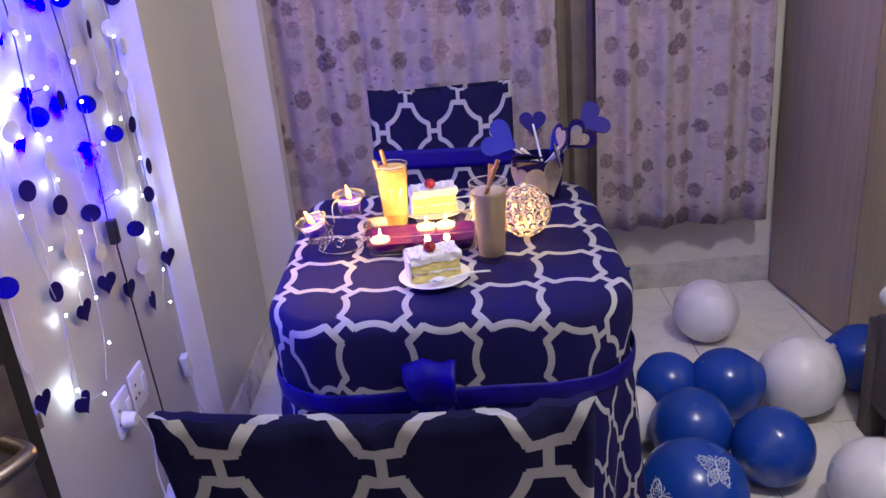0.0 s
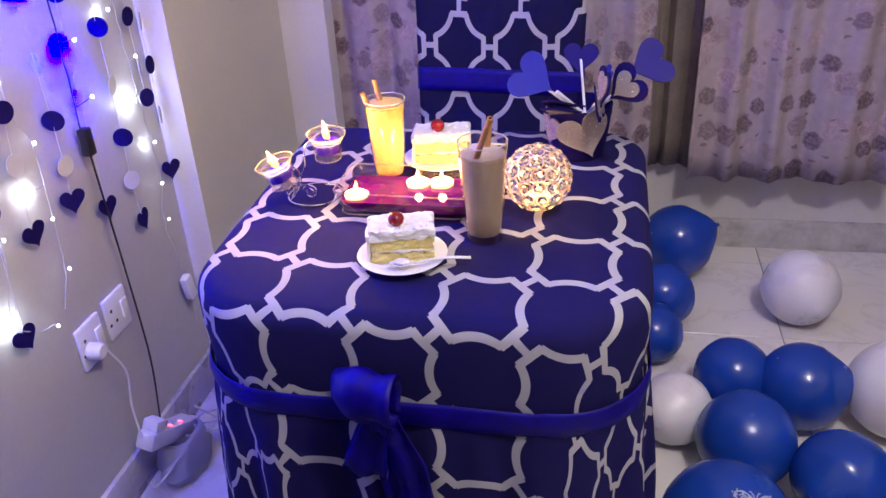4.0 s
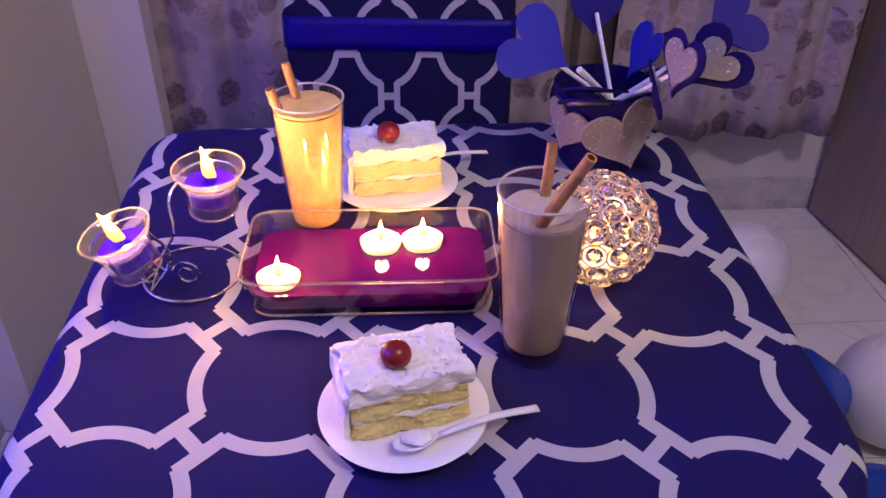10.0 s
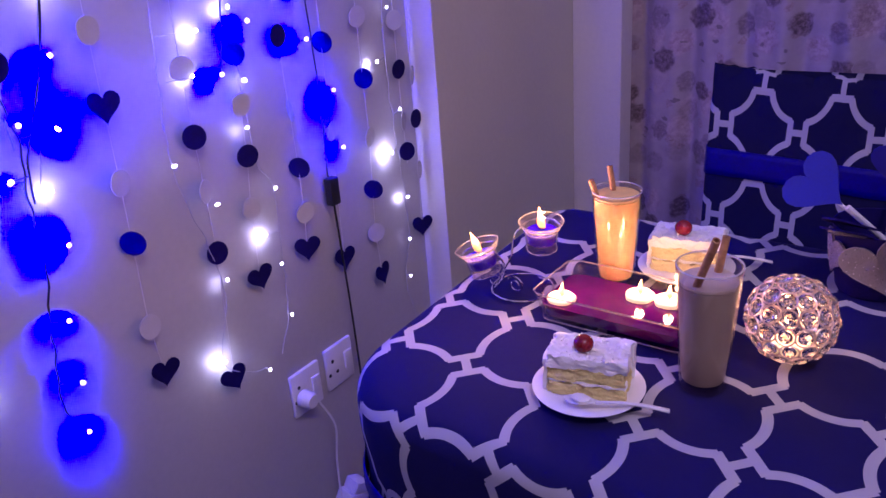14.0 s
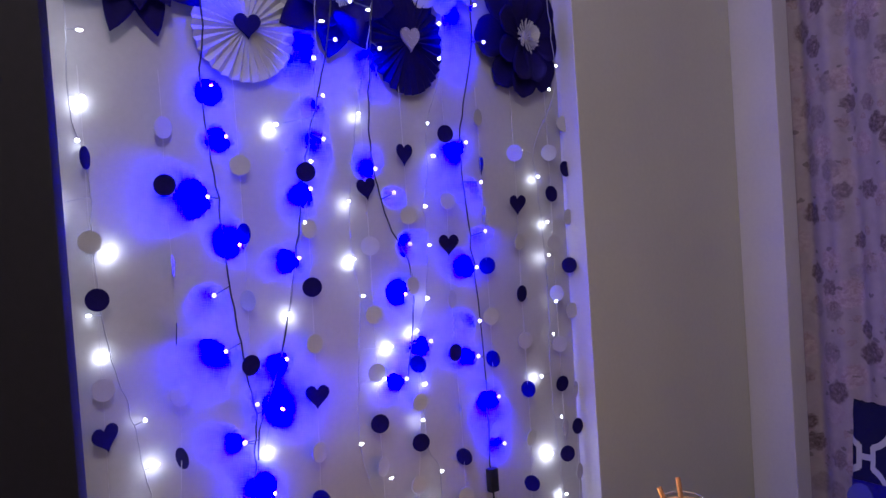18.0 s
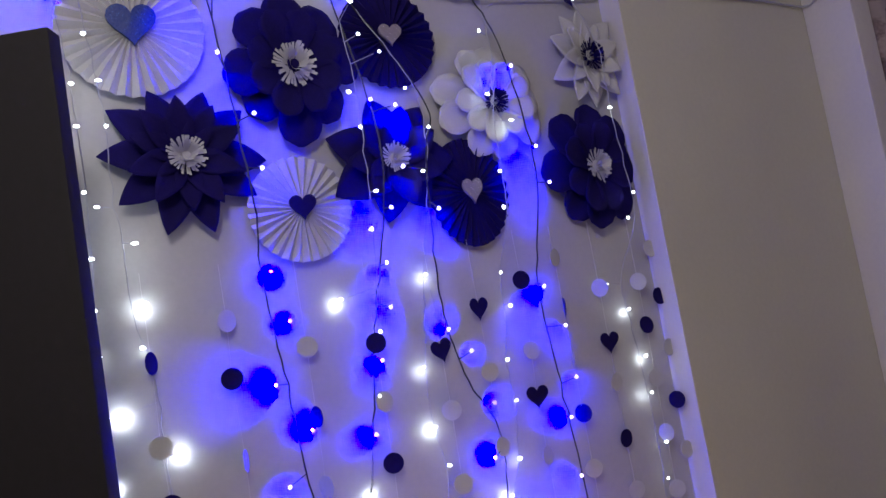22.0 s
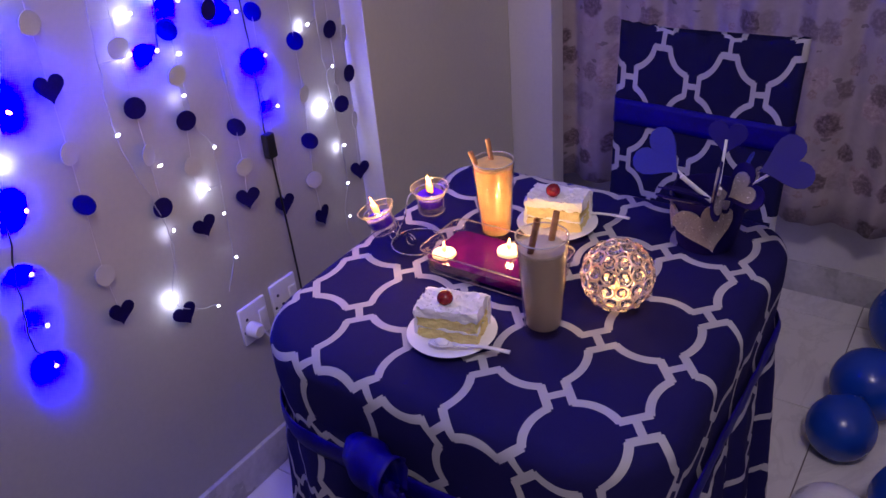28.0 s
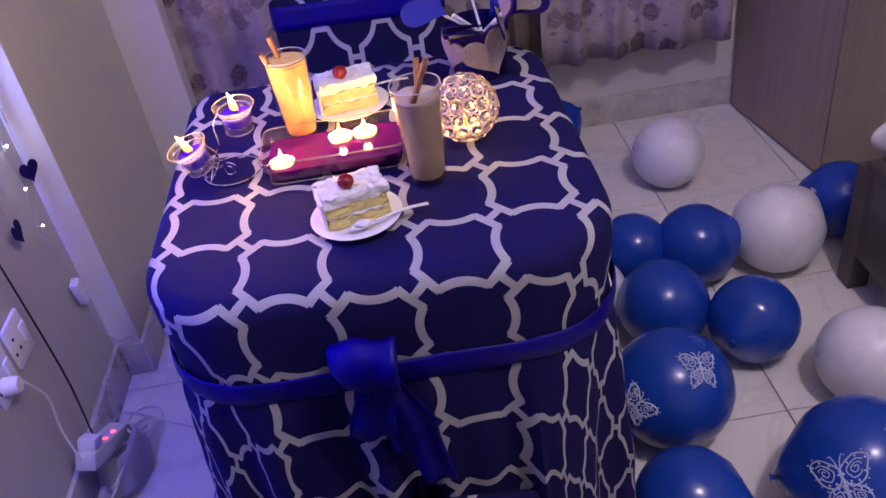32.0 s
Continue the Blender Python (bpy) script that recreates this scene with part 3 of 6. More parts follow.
bed = thing("bed", "low dark wooden bed with a green leaf-printed sheet", "bed", pose(1.0, -0.05, 0))
part("side_rail", box((0.004, 0, 0.1), (0.035, 1.9, 0.35), 0.004), DARK_WOOD, bed)
part("foot_board", box((0.05, 1.895, 0.1), (1.2, 1.925, 0.335), 0.004), DARK_WOOD, bed)
part("leg", box((0, 1.875, 0.0), (0.052, 1.93, 0.33), 0.005), DARK_WOOD, bed)
part("leg", box((0, 0.0, 0.0), (0.052, 0.06, 0.33), 0.005), DARK_WOOD, bed)
mattress = box((0.037, 0.02, 0.2), (1.18, 1.885, 0.442), 0.05, seg=6)
bmesh.ops.subdivide_edges(mattress, edges=[e for e in mattress.edges if e.calc_length() > 0.1], cuts=24, use_grid_fill=True)
for v in mattress.verts:
    v.co.z += 0.012 * noise.noise(v.co * 6) * (v.co.z > 0.3) + 0.004 * noise.noise(v.co * 19)
part("mattress", mattress, BED_SHEET, bed, "green leaf-printed bed sheet over a mattress")
cushion = ball((0, 0, 0), 0.05, u=32, v=20, stretch=(1.15, 0.4, 0.85))
for v in cushion.verts:
    v.co += 0.006 * noise.noise(v.co * 16) * v.co.normalized()
tagged(part("cushion", cushion, WHITE_CLOTH, at=pose(1.075, 1.875, 0.385)), "small white cushion tucked in at the foot of the bed", "cushion")

door = thing("open_door", "dark brown wooden door standing half open", "door", pose(-0.466, 0.738, 0, 0, 0, -28))
part("leaf", box((-0.036, -0.73, 0.012), (0.0, 0, 1.99), 0.003), DOOR_PAINT, door)
part("latch_plate", box((0.0, -0.07, 0.79), (0.006, -0.018, 0.985), 0.004), BRASS, door, "brass latch plate")
part("keyhole", lathe([(0, 0.0075), (0.005, 0.0075), (0.005, 0.005)], 10, m=Matrix.Translation((0, -0.044, 0.82)) @ pose(0, 0, 0, 0, 90, 0)), PLASTIC_BLACK, door)
part("latch_bolt", box((-0.024, 0.0, 0.885), (-0.012, 0.012, 0.905), 0.002), BRASS, door, "brass latch bolt")
lever = part("lever", tube(smooth_line([(0.004, -0.044, 0.905), (0.04, -0.044, 0.905), (0.052, -0.06, 0.906), (0.053, -0.11, 0.905), (0.048, -0.15, 0.896)]), 0.009, 10), BRASS, door, "brass lever handle")


# ---- table with its cloth ----
TOP = 0.787


def table_z(y):
    """The cloth's height; the table stands a little higher at its back."""
    return TOP + 0.03 * (y - 1.4)


TX0, TX1, TY0, TY1 = -0.35, 0.272, 1.152, 1.768


def table_outline(n):
    """Points and outward normals round the table, with wide front corners."""
    pts, corners = [], ((TX1, TY0, 0.13, -90), (TX1, TY1, 0.08, 0), (TX0, TY1, 0.06, 90), (TX0, TY0, 0.13, 180))
    for cx, cy, r, a0 in corners:
        ox, oy = (cx - r if cx > 0 else cx + r), (cy - r if cy > 1.5 else cy + r)
        for k in range(13):
            a = radians(a0 + 90 * k / 12)
            pts.append((Vector((ox + r * math.cos(a), oy + r * math.sin(a))), Vector((math.cos(a), math.sin(a)))))
    pts.append(pts[0])
    lengths = [0.0]
    for (p, _), (q, _) in zip(pts, pts[1:]):
        lengths.append(lengths[-1] + (q - p).length)
    out = []
    for k in range(n):
        s = lengths[-1] * k / n
        i = max(j for j in range(len(pts) - 1) if lengths[j] <= s)
        f = (s - lengths[i]) / max(lengths[i + 1] - lengths[i], 1e-6)
        out.append((pts[i][0].lerp(pts[i + 1][0], f), pts[i][1].lerp(pts[i + 1][1], f).normalized(), s))
    return out, lengths[-1]


def cloth_uv(x, y):
    """Where a point of the laid-out cloth lies in its print."""
    i = (x + 0.2139) / 0.1088
    j = (y - 1.1604 + 0.0082 * i) / 0.1179
    return ((i - 0.01 * j) * CELL, j * CELL)


outline, around = table_outline(264)
rows, uvs = [], []
mid = Vector(((TX0 + TX1) / 2, (TY0 + TY1) / 2))
for k in (0.02, 0.15, 0.3, 0.45, 0.6, 0.72, 0.82, 0.9, 0.95):
    pts = [mid.lerp(p - n * 0.028, k) for p, n, s in outline]
    rows.append([(p.x, p.y, table_z(p.y) + 0.0012 * noise.noise((p.x * 7, p.y * 7, 0))) for p in pts])
    uvs.append([cloth_uv(*p) for p in pts])
for k in range(9):
    a = radians(90 * k / 8)
    rows.append([(p.x - n.x * 0.028 * (1 - math.sin(a)), p.y - n.y * 0.028 * (1 - math.sin(a)), table_z(p.y) - 0.028 * (1 - math.cos(a))) for p, n, s in outline])
    uvs.append([cloth_uv(p.x + n.x * (0.028 * a - 0.028), p.y + n.y * (0.028 * a - 0.028)) for p, n, s in outline])
for k in range(1, 23):
    drop = 0.028 + (TOP - 0.045) * k / 22
    row, uv = [], []
    for p, n, s in outline:
        loose = max(0.0, drop - 0.12)
        tie = -0.006 * math.exp(-((drop - 0.13) / 0.035) ** 2)
        fold = (0.5 * math.sin(2 * math.pi * 17 * s / around + 1.3 * math.sin(9 * s)) + 0.35 * math.sin(2 * math.pi * 31 * s / around + 2) + 0.5 * noise.noise((s * 6, drop * 2, 3)))
        out = tie + 0.035 * loose + 0.028 * min(loose * 3, 1) * fold + 0.002 * noise.noise((s * 30, drop * 20, 1))
        row.append((p.x + n.x * out, p.y + n.y * out, TOP - drop + (table_z(p.y) - TOP) * (1 - drop / TOP)))
        uv.append(cloth_uv(p.x + n.x * (drop - 0.012), p.y + n.y * (drop - 0.012)))
    rows.append(row), uvs.append(uv)
tablecloth = part("tablecloth", grid(rows, True, uvs=uvs), CLOTH)
tagged(tablecloth, "navy tablecloth with a white trellis print, hanging to the floor", "tablecloth")

table = thing("table", "small square dining table hidden under its cloth", "table", pose(mid.x, mid.y, 0))
hx, hy = (TX1 - TX0) / 2 - 0.012, (TY1 - TY0) / 2 - 0.012
part("tabletop", box((-hx + 0.03, -hy + 0.03, TOP - 0.045), (hx - 0.03, hy - 0.03, TOP - 0.018), 0.004), DARK_WOOD, table)
for sx in (-1, 1):
    for sy in (-1, 1):
        part("leg", box((sx * (hx - 0.1) - 0.02, sy * (hy - 0.1) - 0.02, 0), (sx * (hx - 0.1) + 0.02, sy * (hy - 0.1) + 0.02, TOP - 0.045), 0.002), DARK_WOOD, table)


def band(path, z_mid, wide, out, sag, middle, half, seed=0):
    """A ribbon that follows points and outward normals, and sags along the front."""
    rows = []
    for j in range(7):
        v = j / 6 - 0.5
        row = []
        for p, n, s in path:
            low = sag * max(0.0, 1 - ((p.x - middle) / half) ** 2) * max(0.0, -n.y) + 0.004 * noise.noise((s * 5, 0, seed))
            push = out + 0.003 * math.cos(v * 3) + 0.002 * noise.noise((s * 25, j * 0.4, seed))
            row.append((p.x + n.x * push, p.y + n.y * push, z_mid - low + v * wide * (1 + 0.12 * noise.noise((s * 8, 2, seed)))))
        rows.append(row)
    return grid(rows, True)


def ribbon_strip(parent, name, path, widths, across, at, seed, droop=0.0):
    """A satin strip along a path, of changing width, with soft creases along it."""
    line = smooth_line(path, 7)
    last = len(line) - 1
    rows = []
    for i, q in enumerate(line):
        k = i / last * (len(widths) - 1)
        a = min(int(k), len(widths) - 2)
        w = widths[a] + (widths[a + 1] - widths[a]) * (k - a)
        ahead = (line[min(i + 1, last)] - line[max(i - 1, 0)]).normalized()
        side = (Vector(across) - ahead * Vector(across).dot(ahead)).normalized()
        up = ahead.cross(side)
        rows.append([q + side * w * u - Vector((0, -0.6, 1)) * droop * (2 * u) ** 2 + up * (0.0032 * math.sin(9 * u + seed + 0.08 * i) + 0.0025 * noise.noise((u * 4, i * 0.2, seed))) for u in (-0.5, -0.4, -0.28, -0.14, 0, 0.14, 0.28, 0.4, 0.5)])
    part(name, grid(rows), SATIN, parent, at=at).modifiers.new("cloth", "SOLIDIFY").thickness = 0.0012


def bow(parent, at, scale=1.0, tails=1.0):
    """A loosely tied satin bow that looks to minus y: one wide loop standing up, a short drooping one, and two tails."""
    v = lambda *pts: [tuple(scale * c for c in p) for p in pts]
    w = lambda *ws: [scale * c for c in ws]
    ribbon_strip(parent, "bow_loop", v((0, -0.012, 0), (-0.01, -0.007, 0.032), (-0.016, -0.012, 0.062), (-0.018, -0.036, 0.076), (-0.018, -0.06, 0.058), (-0.012, -0.058, 0.022), (0, -0.032, -0.004)), w(0.044, 0.07, 0.084, 0.088, 0.088, 0.072, 0.042), (0.96, -0.28, 0.1), at, 1, 0.006)
    ribbon_strip(parent, "bow_loop", v((0, -0.014, 0), (-0.016, -0.012, -0.04), (-0.028, -0.014, -0.085), (-0.03, -0.028, -0.1), (-0.024, -0.036, -0.075), (-0.004, -0.03, 0)), w(0.026, 0.048, 0.06, 0.062, 0.056, 0.028), (1, 0, -0.18), at, 4, -0.012)
    ribbon_strip(parent, "bow_tail", v((0.002, -0.028, 0.004), (0.012, -0.034, -0.03 * tails), (0.028, -0.034, -0.075 * tails), (0.033, -0.026, -0.13 * tails), (0.046, -0.03, -0.215 * tails)), w(0.028, 0.042, 0.05, 0.048, 0.046), (1, 0, 0.1), at, 2)
    ribbon_strip(parent, "bow_tail", v((0.004, -0.02, 0), (0.006, -0.024, -0.04 * tails), (0.004, -0.02, -0.09 * tails), (0.012, -0.022, -0.15 * tails)), w(0.026, 0.038, 0.044, 0.04), (1, 0, 0), at, 5)
    knot = ball((0, 0, 0), 0.017 * scale, u=20, v=12, stretch=(1.0, 0.7, 1.15))
    for q in knot.verts:
        q.co += q.co.normalized() * scale * 0.003 * math.sin(q.co.x * 420 / scale)
    part("bow_knot", knot, SATIN, parent, at=at @ pose(0, -0.034 * scale, 0.002))


ribbon = thing("table_ribbon", "royal blue satin ribbon tied round the tablecloth with a bow", "ribbon")
part("band", band(outline, TOP - 0.147, 0.038, 0.002, 0.006, -0.03, 0.3), SATIN, ribbon).modifiers.new("cloth", "SOLIDIFY").thickness = 0.001
bow(ribbon, pose(-0.058, TY0 - 0.004, TOP - 0.136), 1.0, 0.95)


# ---- chairs in matching covers ----
def covered_chair(label, m, w, h, sash, print_at):
    """Local y looks from the backrest over the seat."""
    ch = thing("dining_chair", label, "chair", m, "chairs at the table")
    d = 0.014
    px0, sx, z0, sz = print_at
    on_print = lambda x, z: ((x - px0) / sx * CELL / math.sqrt(2), (z - z0) / sz * CELL / math.sqrt(2))
    per = []
    for cx, cy, a0 in ((w / 2 - d, d * 0, -90), (w / 2 - d, 0, 0), (-w / 2 + d, 0, 90), (-w / 2 + d, 0, 180)):
        for k in range(7):
            a = radians(a0 + 90 * k / 6)
            per.append((cx + d * math.cos(a), cy + d * math.sin(a)))
    dense = []
    for (x0, y0), (x1, y1) in zip(per, per[1:] + per[:1]):
        steps = max(1, int(math.hypot(x1 - x0, y1 - y0) / 0.012))
        dense += [(x0 + (x1 - x0) * i / steps, y0 + (y1 - y0) * i / steps) for i in range(steps)]
    rows, uvs = [], []
    levels = [0.03 + (h - 0.15) * j / 28 for j in range(28)] + [h - 0.12 + 0.0075 * j for j in range(15)] + [h - 0.008, h - 0.002]
    for z in levels:
        row, uv = [], []
        for x, y in dense:
            shrink = 1.0 if z < h - 0.014 else (0.8 if z < h - 0.004 else 0.45)
            wav = 0.004 * noise.noise((x * 9, y * 20, z * 6)) + 0.005 * noise.noise((x * 22, 3, z * 13)) * min(1, max(0, z - 0.6) * 5) + 0.012 * max(0, 0.4 - z) * math.sin(40 * x + 3)
            wav += (0.009 * noise.noise((x * 26, 5, z * 16)) + 0.005 * noise.noise((x * 60, 8, z * 38))) * min(1, max(0, z - h + 0.13) * 10)
            lip = 0.008 * noise.noise((x * 14, 4, 2)) + 0.007 * noise.noise((x * 45, 1, 7)) + 0.004 * noise.noise((x * 95, 1, 7)) if z > h - 0.03 else 0.0
            k = 0.93 + 0.07 * min(1, z / h) if z > 0.42 else 0.93
            row.append((x * k, y * (shrink if y else 1) + wav - 0.06 * (z - 0.45) / 0.48 * (z > 0.45), z + lip + (0.014 * (2 * x / w) ** 2 - 0.006) * max(0, z - h + 0.2) * 5))
            uv.append(on_print(x, z))
        rows.append(row), uvs.append(uv)
    bm = grid(rows, True, uvs=uvs)
    bm.verts.ensure_lookup_table()
    c = len(dense)
    top = bm.faces.new(bm.verts[-c:])
    layer = bm.loops.layers.uv.verify()
    brink = min(v.co.y for v in top.verts)
    for loop in top.loops:
        loop[layer].uv = on_print(loop.vert.co.x, loop.vert.co.z + loop.vert.co.y - brink)
    part("back_cover", bm, COVER, ch)
    seat = box((-w / 2 * 0.93, 0.02, 0.03), (w / 2 * 0.93, 0.40, 0.42), 0.02, seg=3)
    layer = seat.loops.layers.uv.verify()
    for f in seat.faces:
        for loop in f.loops:
            q = loop.vert.co
            loop[layer].uv = (q.x, q.y + q.z) if abs(f.normal.x) < 0.7 else (q.y, q.z)
    part("seat_cover", seat, COVER, ch)
    zb = h - sash
    ring = [(Vector((x * 0.99, y)), Vector((0, math.copysign(1, y or 1))) if abs(y) > 0.4 * d else Vector((math.copysign(1, x), 0)), x) for x, y in dense]
    rows = []
    for j in range(5):
        z = zb + (j / 4 - 0.5) * 0.055
        rows.append([(p.x + nn.x * 0.003, p.y * 1.0 + nn.y * 0.0045 - 0.06 * (z - 0.45) / 0.48, z + 0.003 * math.sin(9 * p.x)) for p, nn, s in ring])
    part("sash", grid(rows, True), SATIN, ch, "royal blue satin sash").modifiers.new("cloth", "SOLIDIFY").thickness = 0.001
    return ch


covered_chair("navy trellis-covered chair with a blue sash before the curtain", pose(-0.05, 2.22, 0, 0, 0, 178), 0.4, 0.925, 0.192, (0.167, -0.0725, 0.905, 0.0935))
near = covered_chair("navy trellis-covered chair with a blue bow, pushed to the table", pose(-0.105, 0.724, 0, 0, 0, -4), 0.43, 0.934, 0.305, (-0.231, 0.0803, 0.879, 0.092))
bow(near, pose(0.007, -0.045, 0.625), 1.0, 0.75)


# ---- things on the table ----
def drinking_glass(m, drink, label, fill, sticks):
    """A tall tapered tumbler with a shake and two wafer rolls."""
    g = thing("drinking_glass", label, "glass", m, "filled glasses on the table")
    r0, r1, h, w = 0.026, 0.0355, 0.152, 0.0016
    out = [(0, 0), (r0 - 0.003, 0), (r0, 0.004)] + [(r0 + (r1 - r0) * k / 8, 0.004 + (h - 0.004) * k / 8) for k in range(1, 9)]
    inn = [(r1 - w, h)] + [(r0 - w + (r1 - r0) * k / 8, 0.014 + (h - 0.014) * k / 8) for k in range(7, -1, -1)] + [(r0 - w - 0.0008, 0.0122), (0, 0.012)]
    part("tumbler", lathe(out + inn, 40), GLASS, g, "clear glass tumbler")
    part("rim", tube([((r1 - w / 2) * math.cos(a), (r1 - w / 2) * math.sin(a), h) for a in [2 * math.pi * k / 40 for k in range(40)]], 0.0011, 6, closed=True), RIM_GLASS, g, "rounded clear rim")
    at = lambda z: r0 - w - 0.0004 + (r1 - r0) * (z - 0.014) / (h - 0.014)
    body = part("shake", lathe([(0, 0.0125), (at(0.0145) - 0.0012, 0.0125)] + [(at(z), z) for z in (0.0165, 0.05, 0.09, fill)] + [(0.012, fill + 0.001), (0, fill + 0.0015)], 40), drink, g)
    foam = lathe([(at(fill) - 0.0006, fill + 0.001), (at(fill) - 0.0008, fill + 0.004), (0.02, fill + 0.006), (0, fill + 0.0055)], 32)
    for v in foam.verts:
        v.co.z += 0.0012 * noise.noise(v.co * 160)
    part("froth", foam, FROTH if drink is SHAKE else JUICE_FROTH, body)
    for (x0, y0, z0), (x1, y1, z1) in sticks:
        d = Vector((x1 - x0, y1 - y0, z1 - z0))
        turn = Matrix.Translation((x0, y0, z0)) @ d.to_track_quat("Z", "Y").to_matrix().to_4x4()
        part("wafer_stick", lathe([(0.0042, 0), (0.0044, d.length * 0.5), (0.0042, d.length), (0.0028, d.length), (0.0028, d.length - 0.02), (0, d.length - 0.02)], 14, m=turn), WAFER, g, "brown rolled wafer stick")
    return g


JUICE_FROTH = surface("yellow_froth", (0.9, 0.58, 0.14), 0.5, vary=0.1, coarse=80.0, fine=500.0, relief=0.5)
drinking_glass(pose(0.041, 1.359, table_z(1.359)) @ Matrix.Scale(0.96, 4), SHAKE, "tall glass of beige milkshake with two wafer sticks", 0.131, (((0.0, 0.012, 0.1), (0.008, 0.027, 0.176)), ((-0.0185, -0.009, 0.1), (0.0185, -0.046, 0.202))))
drinking_glass(pose(-0.139, 1.542, table_z(1.542)) @ Matrix.Diagonal((0.925, 0.925, 0.875, 1)), JUICE, "tall glass of glowing yellow mango shake with two wafer sticks", 0.141, (((0.002, 0.004, 0.09), (-0.0185, 0.016, 0.182)), ((-0.01, -0.006, 0.09), (-0.031, -0.019, 0.17))))


def cake_plate(m, turn, label, spoon_from, spoon_to, with_spoon_bowl):
    p = thing("dessert_plate", "small white glazed ceramic dessert plate on the tablecloth", "plate", m, "dessert plates")
    part("dish", lathe([(0, 0), (0.034, 0), (0.037, 0.003), (0.05, 0.006), (0.0635, 0.0105), (0.0645, 0.012), (0.062, 0.0125), (0.048, 0.0085), (0.038, 0.0062), (0, 0.006)], 56), CERAMIC, p)
    base = m @ pose(0, 0.004, 0.0075, 0, 0, turn)
    c = thing("cake_slice", label, "cake", base, "slices of cake")
    rnd = random.Random(int(turn * 7) + 3)
    L, D = 0.087, 0.05

    def layer(z0, z1, mat, name, rough, seed, proud=0.0, lab=""):
        bm = box((-L / 2 - proud, -D / 2 - proud, z0), (L / 2 + proud, D / 2 + proud, z1), 0.0)
        bmesh.ops.subdivide_edges(bm, edges=bm.edges, cuts=22, use_grid_fill=True)
        for v in bm.verts:
            q = Vector((v.co.x * 90, v.co.y * 90, v.co.z * 90 + seed))
            fine = Vector((noise.noise(q * 3.1), noise.noise(q * 3.3), noise.noise(q * 2.9)))
            v.co += rough * (Vector((0.7 * noise.noise(q), 0.8 * noise.noise(q + Vector((9, 1, 4))), 0.5 * noise.noise(q + Vector((3, 8, 1))))) + 0.45 * fine)
        return part(name, bm, mat, c, lab)

    layer(0.0, 0.015, SPONGE, "sponge_layer", 0.0042, 1)
    layer(0.016, 0.0188, CREAM, "cream_filling", 0.004, 2, -0.0005)
    layer(0.0185, 0.0355, SPONGE, "sponge_layer", 0.0042, 3)
    top = box((-L / 2 - 0.001, -D / 2 - 0.001, 0.035), (L / 2 + 0.002, D / 2 + 0.003, 0.05))
    bmesh.ops.subdivide_edges(top, edges=top.edges, cuts=34, use_grid_fill=True)
    for v in top.verts:
        q = v.co * 75
        v.co += 0.0036 * Vector((noise.noise(q), noise.noise(q + Vector((4, 4, 1))), 0.9 * noise.noise(q + Vector((1, 7, 2))))) + Vector((0, 0, 0.0034 * (0.4 - abs(noise.noise(q * 2.6))) * (v.co.z > 0.047))) + 0.0012 * Vector((noise.noise(q * 5), noise.noise(q * 5.3), noise.noise(q * 4.7)))
    part("cream_topping", top, CREAM, c, "white whipped cream topping")
    back = box((-L / 2 - 0.004, D / 2 - 0.001, 0.0), (L / 2 + 0.003, D / 2 + 0.005, 0.047))
    bmesh.ops.subdivide_edges(back, edges=back.edges, cuts=7, use_grid_fill=True)
    for v in back.verts:
        v.co += 0.0034 * Vector((noise.noise(v.co * 80), noise.noise(v.co * 70), noise.noise(v.co * 90)))
    part("cream_coat", back, CREAM, c)
    side = box((-L / 2 - 0.005, -D / 2 + 0.002, 0.0), (-L / 2 + 0.0, D / 2, 0.044))
    bmesh.ops.subdivide_edges(side, edges=side.edges, cuts=7, use_grid_fill=True)
    for v in side.verts:
        v.co += 0.0034 * Vector((noise.noise(v.co * 80), noise.noise(v.co * 70), noise.noise(v.co * 90)))
    part("cream_coat", side, CREAM, c)
    flakes = bmesh.new()
    for _ in range(60):
        x, y = rnd.uniform(-L / 2, L / 2), rnd.uniform(-D / 2, D / 2)
        a, s = rnd.uniform(0, 6.3), rnd.uniform(0.0012, 0.0032)
        q = Vector((x, y, 0.0505 + rnd.uniform(-0.0005, 0.0014)))
        d = Vector((math.cos(a), math.sin(a), rnd.uniform(-0.2, 0.55))) * s
        tube([q - d, q + Vector((0, 0, 0.0008)), q + d], 0.0012, 4, flakes)
    tagged(part("shredded_coconut", flakes, CREAM, c), kind="stuff")
    ch = ball((0, 0, 0), 0.0115, u=20, v=14, stretch=(1, 1, 0.92))
    for v in ch.verts:
        v.co *= 1 - 0.12 * math.exp(-((v.co.x ** 2 + v.co.y ** 2) / 0.000012)) * (v.co.z > 0)
    part("cherry", ch, CHERRY, c, "glossy red cherry", at=pose(-0.006, -0.006, 0.059))
    sp = thing("plastic_spoon", "white plastic spoon with a crumb of cream, lying on the plate", "spoon", m, "dessert spoons")
    a, b = Vector(spoon_from), Vector(spoon_to)
    d = (b - a)
    s = Vector((-d.y, d.x, 0)).normalized()
    rows = []
    for i in range(13):
        t = i / 12
        wide = 0.0026 + 0.0012 * t
        rows.append([a + d * t + s * wide * u + Vector((0, 0, 0.0012 * (1 - u * u) + 0.004 * math.sin(t * 3.1))) for u in (-1, -0.4, 0.4, 1)])
    part("spoon_handle", grid(rows), PLASTIC_WHITE, sp).modifiers.new("body", "SOLIDIFY").thickness = 0.0014
    e = d.normalized()
    bowl = []
